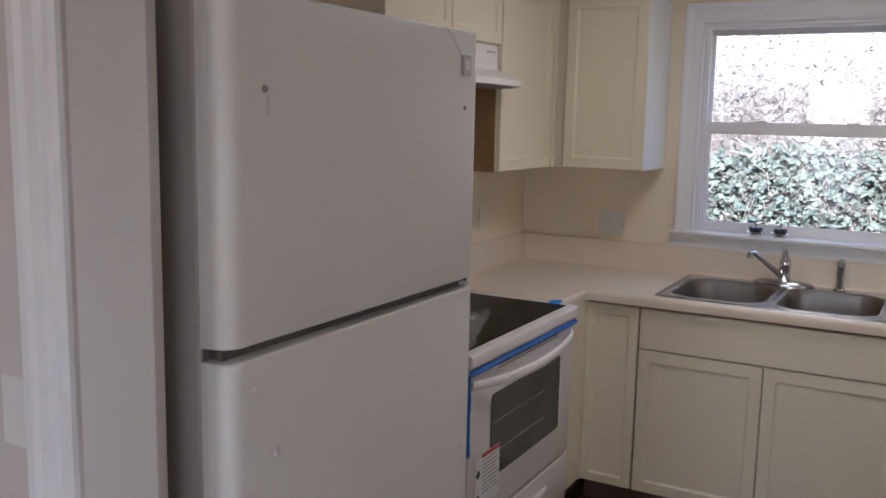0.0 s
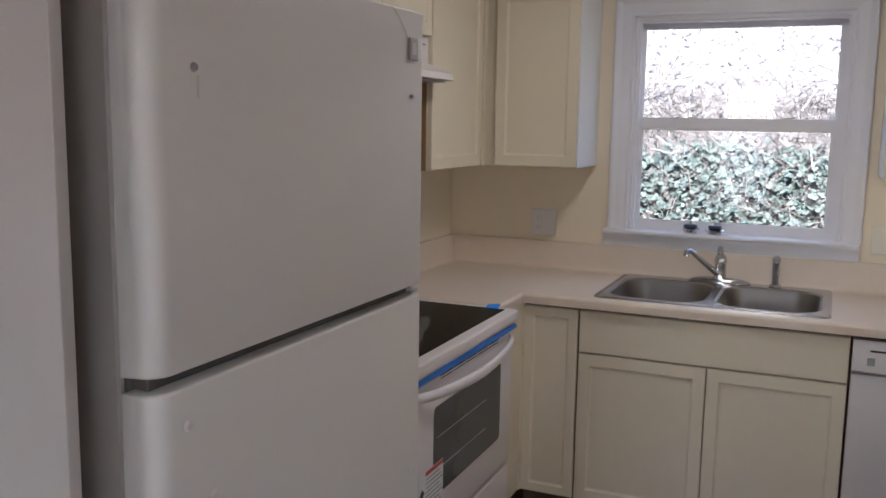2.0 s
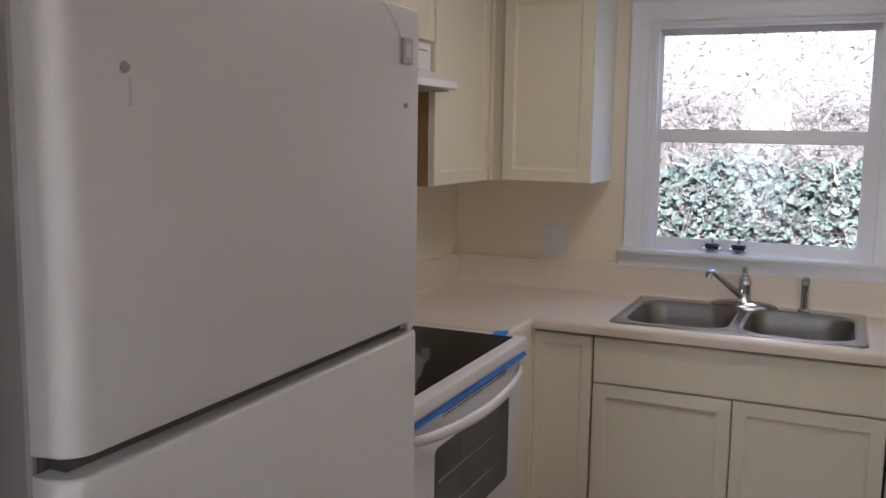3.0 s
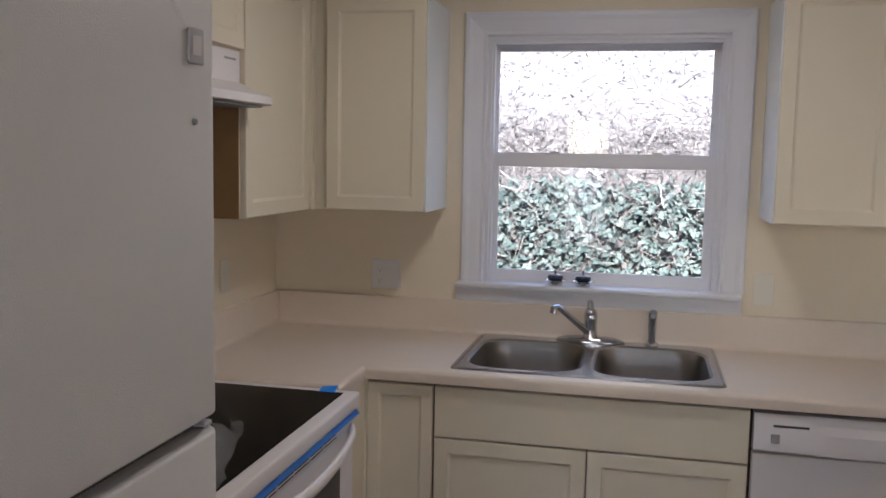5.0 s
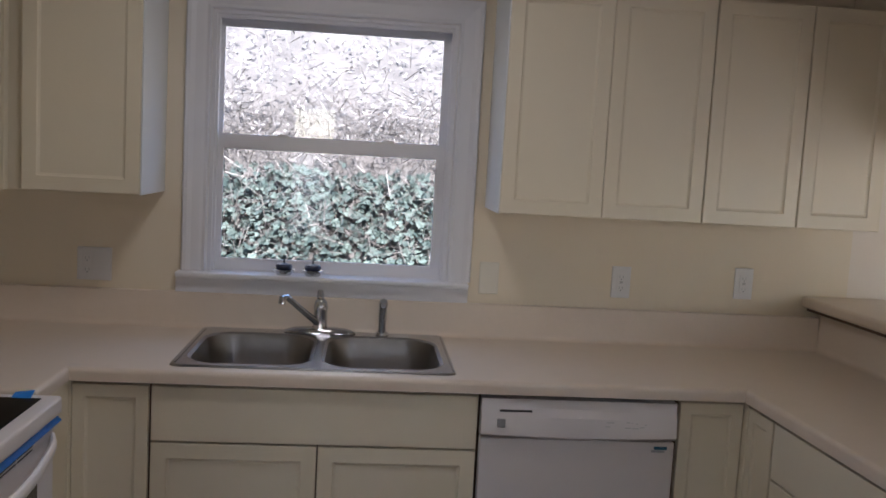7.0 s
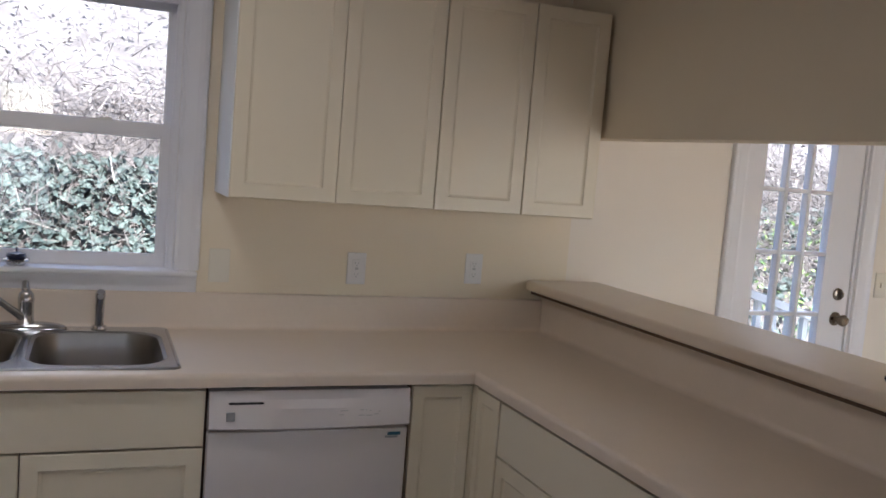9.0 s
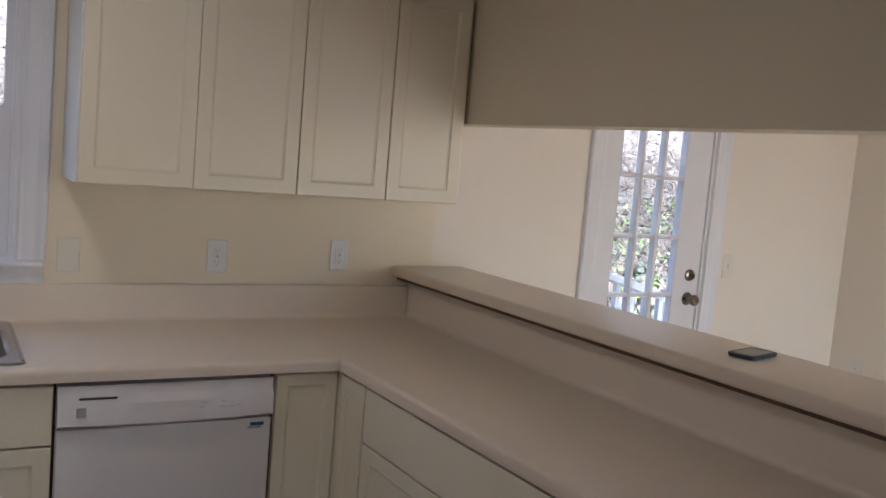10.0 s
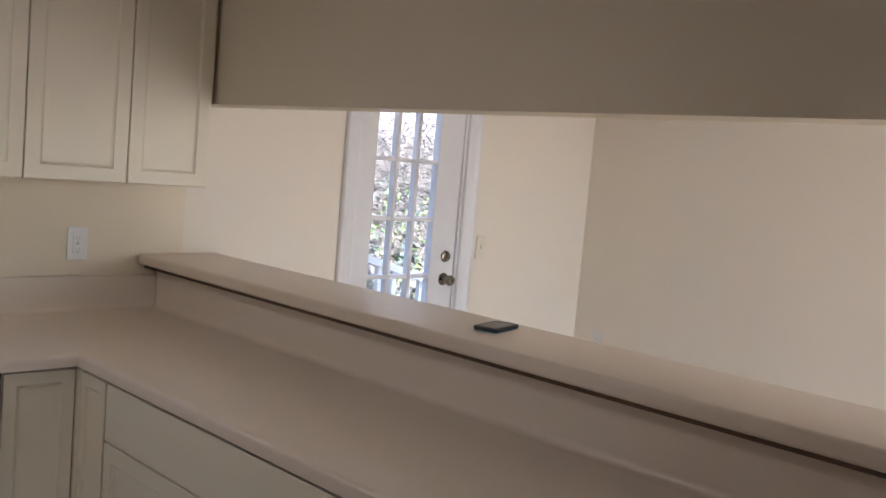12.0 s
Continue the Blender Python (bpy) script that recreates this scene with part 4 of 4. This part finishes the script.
vt = thing("wall_vent", (1.306, -0.02, 2.151), "grey metal air register on the wall above the window", "air vent")
box("frame", (0.997, -0.012, 2.151), (1.615, -0.0005, 2.323), M["vent"], vt, 0.003)
for k in range(8):
    bm = bmesh.new()
    add_box(bm, (1.013, -0.022, 2.170 + 0.017 * k), (1.598, -0.0122, 2.174 + 0.017 * k), 0.001)
    part("slat", bm, M["vent"], vt)


# ---- outlets and plates ----
def outlet(at, face, label, gangs=("outlet",), m="plastic"):
    """A wall plate centred at a point; face 'y' looks to -y, 'x' to +x, 'w' to -x. gangs: outlet, gfci, switch or blank."""
    w, h = 0.070 + 0.046 * (len(gangs) - 1), 0.115
    t = thing("outlet" if gangs[0] != "switch" else "light_switch", at, label, "outlet" if gangs[0] != "switch" else "light switch")
    rot = {"y": 0, "x": 90, "w": -90}[face]
    t.rotation_euler = (0, 0, radians(rot))

    def add(name, lo, hi, mm, parent, bev):
        bm = bmesh.new()
        add_box(bm, lo, hi, bev)
        bmesh.ops.translate(bm, vec=Vector(at), verts=bm.verts)
        return part(name, bm, M[mm], parent)

    plate = add("plate", (-w / 2, -0.006, -h / 2), (w / 2, -0.0005, h / 2), m, t, 0.002)
    for k, g in enumerate(gangs):
        c = (k - (len(gangs) - 1) / 2) * 0.046
        if g in ("outlet", "gfci"):
            add("receptacle", (c - 0.0165, -0.0085, -0.033), (c + 0.0165, -0.0062, 0.033), m, plate, 0.001)
            for z in (-0.020, 0.020):
                for dx in (-0.006, 0.006):
                    add("slot", (c + dx - 0.0012, -0.0092, z - 0.004), (c + dx + 0.0012, -0.0086, z + 0.004), "palegrey", plate, 0)
                add("slot", (c - 0.002, -0.0092, z - 0.011), (c + 0.002, -0.0086, z - 0.007), "greyink", plate, 0)
            if g == "gfci":
                add("test_button", (c - 0.006, -0.0095, -0.004), (c + 0.006, -0.0086, 0.004), "palegrey", plate, 0)
        elif g == "switch":
            add("rocker", (c - 0.005, -0.014, -0.010), (c + 0.005, -0.0062, 0.012), m, plate, 0.001)
    return t


outlet((0.488, 0, 1.122), "y", "wide white plate with outlet and blank half above counter", ("outlet", "blank"))
outlet((1.863, 0, 1.132), "y", "blank cream wall plate beside the window casing", ("blank",), "ivory")
outlet((2.347, 0, 1.138), "y", "white outlet above the counter beneath the wall cabinets", ("gfci",))
outlet((2.807, 0, 1.152), "y", "white outlet above the counter near the bar ledge", ("gfci",))
outlet((0.034, -0.445, 1.150), "x", "faint cream wall plate in the corner above the backsplash", ("blank",), "ivory")
outlet((5.73, -0.165, 0.622), "w", "white outlet low on the dining room wall", ("outlet",))
outlet((0.565, -3.125, 1.115), "y", "white single wall plate beside the door casing in the hall", ("blank",), "plastic")
outlet((4.865, 0.0, 1.143), "y", "white light switch beside the glazed door", ("switch",), "ivory")

# ---- glazed door in the dining room ----
d1 = new("door_1")
d1.location = (4.405, 0.03, 0.0)
BASE[d1.name] = Vector((4.405, 0.03, 0.0))
tagged(d1, "white glazed exterior door with three columns of small panes, closed", "door", "", "structure")
DXL, DXR, GL, GR = 4.055, 4.690, 4.141, 4.533
dy0, dy1 = 0.012, 0.055
GZ = [0.447 + 0.275 * k for k in range(6)]
bm = bmesh.new()
add_box(bm, (DXL, dy0, 0.02), (GL, dy1, 2.035))
add_box(bm, (GR, dy0, 0.02), (DXR, dy1, 2.035))
add_box(bm, (GL, dy0, 0.02), (GR, dy1, GZ[0]))
add_box(bm, (GL, dy0, GZ[-1]), (GR, dy1, 2.035))
slab = part("leaf", bm, M["trim"], d1)
for k in (1, 2):
    x = GL + (GR - GL) * k / 3
    box("muntin", (x - 0.010, dy0 + 0.003, GZ[0]), (x + 0.010, dy1 - 0.003, GZ[-1]), M["trim"], slab, 0.003)
for z in GZ[1:-1]:
    for k in range(3):
        x0, x1 = GL + (GR - GL) * k / 3 + (0.0105 if k else 0), GL + (GR - GL) * (k + 1) / 3 - (0.0105 if k < 2 else 0)
        box("muntin", (x0, dy0 + 0.003, z - 0.009), (x1, dy1 - 0.003, z + 0.009), M["trim"], slab, 0.003)
for j in range(5):
    for k in range(3):
        x0, x1 = GL + (GR - GL) * k / 3 + (0.010 if k else 0), GL + (GR - GL) * (k + 1) / 3 - (0.010 if k < 2 else 0)
        g = box("pane", (x0, 0.032, GZ[j] + (0.009 if j else 0)), (x1, 0.035, GZ[j + 1] - (0.009 if j < 4 else 0)), M["glass"], slab, 0)
        g.visible_shadow = False
bm = bmesh.new()
lathe(bm, (0, 0, 0), [(0.032, 0), (0.030, 0.006), (0.012, 0.010), (0.011, 0.030), (0.024, 0.038), (0.027, 0.052), (0.020, 0.064), (0.006, 0.067)])
bmesh.ops.transform(bm, matrix=Matrix.Translation((4.630, dy0 - 0.0003, 0.980)) @ Matrix.Rotation(radians(90), 4, "X"), verts=bm.verts)
part("door_knob", bm, M["nickel"], d1, "aged metal door knob", smooth=True)
bm = bmesh.new()
lathe(bm, (0, 0, 0), [(0.029, 0), (0.027, 0.008), (0.016, 0.012), (0.014, 0.018)])
bmesh.ops.transform(bm, matrix=Matrix.Translation((4.630, dy0 - 0.0003, 1.094)) @ Matrix.Rotation(radians(90), 4, "X"), verts=bm.verts)
add_box(bm, (4.625, -0.022, 1.083), (4.635, -0.006, 1.105), 0.002)
part("deadbolt", bm, M["nickel"], d1, "aged metal deadbolt turn", smooth=True)
bm = bmesh.new()
add_box(bm, (4.0355, 0.0, 0.0), (4.052, 0.149, 2.059))
add_box(bm, (4.6905, 0.0, 0.0), (4.7045, 0.149, 2.059))
add_box(bm, (4.052, 0.0, 2.0385), (4.6905, 0.149, 2.059))
part("door_jamb", bm, M["trim"], d1)
casing("casing", [(4.704, 0.0), (4.704, 2.058), (4.036, 2.058), (4.036, 0.0)][::-1], [(a * 0.9, b) for a, b in CAS], -0.0003, M["trim"], d1)
box("threshold", (4.036, 0.0, -0.02), (4.704, 0.16, 0.012), M["nickel"], d1, 0.002)

# ---- cased opening between hall and kitchen ----
co = new("cased_opening")
co.location = (1.6, -3.0, 0)
BASE[co.name] = Vector((1.6, -3.0, 0))
tagged(co, "white moulded casing round the wide opening from the hall to the kitchen", "door casing", "", "structure")
CAS2 = [(0.0, 0.0), (0.0, 0.010), (0.008, 0.016), (0.014, 0.010), (0.026, 0.012), (0.030, 0.018), (0.034, 0.013), (0.040, 0.017), (0.062, 0.019), (0.072, 0.026), (0.088, 0.026), (0.094, 0.018), (0.094, 0.0)]
casing("casing", [(2.700, 0.0), (2.700, 2.058), (0.705, 2.058), (0.705, 0.0)][::-1], CAS2, -3.1253, M["trim"], co)
bm = bmesh.new()
add_box(bm, (2.690, -3.1245, 0.0), (2.6995, -3.0140, 2.059))
add_box(bm, (0.7055, -3.1245, 2.051), (2.690, -3.0140, 2.059))
part("door_jamb", bm, M["trim"], co)


# ---- windows behind the camera ----
def far_window(name, x0, x1, z0, z1, y, label):
    w = new(name)
    w.location = ((x0 + x1) / 2, y, z0)
    BASE[w.name] = Vector(w.location)
    tagged(w, label, "window", "", "structure")
    bm = bmesh.new()
    e = 0.045
    add_box(bm, (x0, y - 0.10, z0), (x0 + e, y - 0.02, z1))
    add_box(bm, (x1 - e, y - 0.10, z0), (x1, y - 0.02, z1))
    add_box(bm, (x0 + e, y - 0.10, z0), (x1 - e, y - 0.02, z0 + e))
    add_box(bm, (x0 + e, y - 0.10, z1 - e), (x1 - e, y - 0.02, z1))
    zm = (z0 + z1) / 2
    add_box(bm, (x0 + e, y - 0.09, zm - 0.02), (x1 - e, y - 0.03, zm + 0.02))
    part("window_frame", bm, M["trim"], w)
    g = box("pane", (x0 + e, y - 0.062, z0 + e), (x1 - e, y - 0.058, z1 - e), M["glass"], w, 0)
    g.visible_shadow = False
    return w


far_window("window_2", 0.25, 1.05, 0.55, 2.05, -7.0, "plain white window assumed in the hall, out of view")
# Unseen window, added where the hall's east fill lamp stands.
w3 = far_window("window_3", 0.0, 1.2, 0.85, 2.15, 0.0, "plain white window assumed in the hall, out of view")
w3.location, w3.rotation_euler = (3.15, -6.1, 0.85), (0, 0, radians(90))
far_window("window_4", 4.10, 5.60, 0.10, 2.15, -5.0, "plain white window in the dining room")

# ---- phone ----
ph = thing("phone", (3.270, -1.575, 1.117), "phone in a dark blue protective case lying on the bar ledge", "phone")


def phone_piece(name, lo, hi, m, bev, on):
    bm = add_box(bmesh.new(), lo, hi)
    bmesh.ops.bevel(bm, geom=[e for e in bm.edges if abs(e.verts[0].co.z - e.verts[1].co.z) > 1e-4], offset=bev, segments=5, affect="EDGES", profile=0.5)
    bmesh.ops.translate(bm, vec=BASE[ph.name], verts=bm.verts)
    return part(name, bm, M[m], on)


cs = phone_piece("case", (-0.064, -0.034, 0.0003), (0.064, 0.034, 0.0085), "bluecase", 0.010, ph)
phone_piece("bumper", (-0.066, -0.036, 0.0040), (0.066, 0.036, 0.0110), "black", 0.012, ph)
phone_piece("screen", (-0.053, -0.028, 0.0111), (0.053, 0.028, 0.0115), "screen", 0.004, cs)
ph.rotation_euler = (0, 0, radians(14))

# ---- baseboards ----
box("baseboard", (3.271, -0.014, 0.0), (3.94, -0.0005, 0.10), M["trim"], None, 0.003, kind="structure")
box("baseboard", (4.80, -0.014, 0.0), (5.715, -0.0005, 0.10), M["trim"], None, 0.003, kind="structure")
box("baseboard", (5.716, -4.99, 0.0), (5.7295, -0.0005, 0.10), M["trim"], None, 0.003, kind="structure")


# ---- outdoors ----
def hill(x, y):
    """Height of the bank behind the house."""
    if y < 1.5:
        return -0.35
    return -0.35 + 0.95 * (1 - math.exp(-(y - 1.5) * 2.5)) + 0.80 * (y - 1.5) * min(1, (y - 1.5) / 0.8) ** 0.5 + 0.10 * noise.noise(Vector((x * 0.9, y * 0.9, 0))) + 0.05 * noise.noise(Vector((x * 3, y * 3, 5)))


def ground_sheet():
    xs = np.concatenate([np.linspace(-400, -12, 12), np.linspace(-11, 16, 110), np.linspace(18, 400, 12)])
    ys = np.concatenate([np.linspace(-400, -10, 12), np.linspace(-9, 1.4, 12), np.linspace(1.5, 14, 90), np.linspace(15, 400, 14)])
    verts, faces = [], []
    for y in ys:
        for x in xs:
            verts.append((x, y, hill(x, min(y, 22.0))))
    n = len(xs)
    for j in range(len(ys) - 1):
        for i in range(n - 1):
            faces.append((j * n + i, j * n + i + 1, (j + 1) * n + i + 1, (j + 1) * n + i))
    me = bpy.data.meshes.new("ground")
    me.from_pydata(verts, [], faces)
    me.materials.append(M["soil"])
    for p in me.polygons:
        p.use_smooth = True
    return tagged(new("ground", me), kind="structure")


ground_sheet()


def scatter(name, count, spread, size, material, shape, lift, label, seed, upright=0.5):
    """Many small leaves on the bank. spread: x0, x1, y0, y1; shape: outline points in the leaf's own plane."""
    rng = np.random.default_rng(seed)
    k = len(shape)
    verts, faces = [], []
    outline = np.array(shape)
    for i in range(count):
        x = rng.uniform(spread[0], spread[1])
        y = spread[2] + (spread[3] - spread[2]) * rng.uniform() ** 1.15
        z = hill(x, y) + lift * rng.uniform() ** 1.4
        s = size * rng.uniform(0.55, 1.35)
        nrm = Vector((rng.normal() * upright, -0.75 + rng.normal() * upright, 0.65 + rng.normal() * upright)).normalized()
        a = rng.uniform(0, 6.283)
        u = nrm.orthogonal().normalized()
        v = nrm.cross(u)
        u, v = u * math.cos(a) + v * math.sin(a), v * math.cos(a) - u * math.sin(a)
        for p, q in outline:
            fold = abs(p) * 0.35
            w = (u * p + v * q + nrm * fold) * s
            verts.append((x + w.x, y + w.y, z + w.z))
        faces.append(tuple(range(i * k, i * k + k)))
    me = bpy.data.meshes.new(name)
    me.from_pydata(verts, [], faces)
    me.materials.append(material)
    return tagged(new(name, me), label, "foliage", "", "stuff")


IVY = [(0, -0.5), (0.35, -0.55), (0.6, -0.1), (0.3, 0.1), (0, 0.75), (-0.3, 0.1), (-0.6, -0.1), (-0.35, -0.55)]
LEAF = [(0, -0.6), (0.22, -0.2), (0.2, 0.3), (0, 0.7), (-0.2, 0.3), (-0.22, -0.2)]
BLADE = [(-0.04, -1.4), (0.04, -1.4), (0.03, 0.2), (0, 1.6)]
scatter("ivy", 29000, (-4, 5, 1.55, 2.46), 0.044, M["ivy"], IVY, 0.16, "glossy dark green ivy leaves covering the foot of the bank", 11)
scatter("ivy", 4000, (5, 12, 1.55, 2.5), 0.040, M["ivy"], IVY, 0.14, "glossy dark green ivy leaves below the back steps", 15)
scatter("bare_stems", 38000, (-3, 12, 2.05, 2.95), 0.055, M["twig"], BLADE, 0.26, "dense brown twigs above the ivy", 16, 0.9)
scatter("bare_stems", 1200, (-3, 5, 2.0, 2.7), 0.065, M["stem"], BLADE, 0.24, "pale stems tangled through the top of the ivy", 17, 0.8)
scatter("dry_leaves", 52000, (-4, 15, 2.7, 9.0), 0.031, M["dry"], LEAF, 0.10, "pale dry leaf litter on the upper bank", 12, 0.6)
scatter("bare_stems", 10000, (-4, 14, 2.6, 8.5), 0.07, M["stem"], BLADE, 0.22, "tangle of bare stems and twigs over the bank", 13, 0.9)
scatter("fresh_leaves", 2200, (5.2, 9.0, 1.6, 2.4), 0.030, M["grass"], LEAF, 0.22, "bright green fresh leaves near the back steps", 14, 0.8)

# ---- back steps railing ----
rl = thing("stair_railing", (6.0, 1.1, -0.35), "white wooden railing of the back steps outside the glazed door", "railing")


def rail_piece(name, a, b, w, h):
    bm = bmesh.new()
    a, b = Vector(a), Vector(b)
    m = Matrix.Translation((a + b) / 2) @ (b - a).to_track_quat("X", "Z").to_matrix().to_4x4() @ Matrix.Diagonal(((b - a).length, w, h, 1))
    bmesh.ops.create_cube(bm, size=1, matrix=m)
    return part(name, bm, M["rail"], rl)


for k, x in enumerate((4.9, 5.9, 6.9)):
    zt = 1.02 - 0.28 * k
    rail_piece("post", (x, 1.1, -0.35), (x, 1.1, zt), 0.09, 0.09)
rail_piece("top_rail", (4.8, 1.1, 1.0), (7.1, 1.1, 0.36), 0.09, 0.045)
rail_piece("bottom_rail", (4.8, 1.1, 0.20), (7.1, 1.1, -0.22), 0.05, 0.045)
for k in range(16):
    x = 5.02 + 0.12 * k
    if min(abs(x - p) for p in (4.9, 5.9, 6.9)) > 0.06:
        zt = 1.0 - (x - 4.8) * 0.278
        rail_piece("baluster", (x, 1.1, 0.20 - (x - 4.8) * 0.183), (x, 1.1, zt - 0.02), 0.035, 0.035)
box("stoop", (3.9, 0.152, -0.34), (4.95, 1.3, -0.03), M["outside"], None, 0.004, kind="structure")

# ---- floor planks ----
rows = []
plank_mesh = {}
y = -3.04
count = 0
fl = new("floor")
tagged(fl, kind="structure")
pw = 0.0825
prng = random.Random(5)
for i in range(int(3.148 / pw)):
    x0 = 0.0 + i * pw
    yy = -3.10 - prng.random() * 0.6
    while yy < -0.02:
        ln = prng.choice((0.6, 0.9, 1.2))
        y0, y1 = max(yy, -3.10), min(yy + ln, -0.001)
        if y1 - y0 > 0.05:
            key = round(y1 - y0, 3)
            if key not in plank_mesh:
                bm = add_box(bmesh.new(), (0.0006, 0.0006, -0.021), (pw - 0.0006, key - 0.0006, 0.0), 0.0)
                bmesh.ops.bevel(bm, geom=[e for e in bm.edges if all(v.co.z > -0.001 for v in e.verts)], offset=0.001, segments=1, affect="EDGES", profile=0.5)
                me = bpy.data.meshes.new("plank")
                bm.to_mesh(me)
                bm.free()
                me.materials.append(M["floor"])
                plank_mesh[key] = me
            ob = new("plank", plank_mesh[key])
            ob.location = (x0, y0, -0.0005)
            ob.parent = fl
        yy += ln
box("floor_hall", (-1.6, -7.0, -0.0215), (3.27, -3.1005, -0.001), M["floor"], None, 0, kind="structure")
box("floor_dining", (3.149, -5.0, -0.0215), (5.73, 0.0, -0.001), M["carpet"], None, 0, kind="structure")
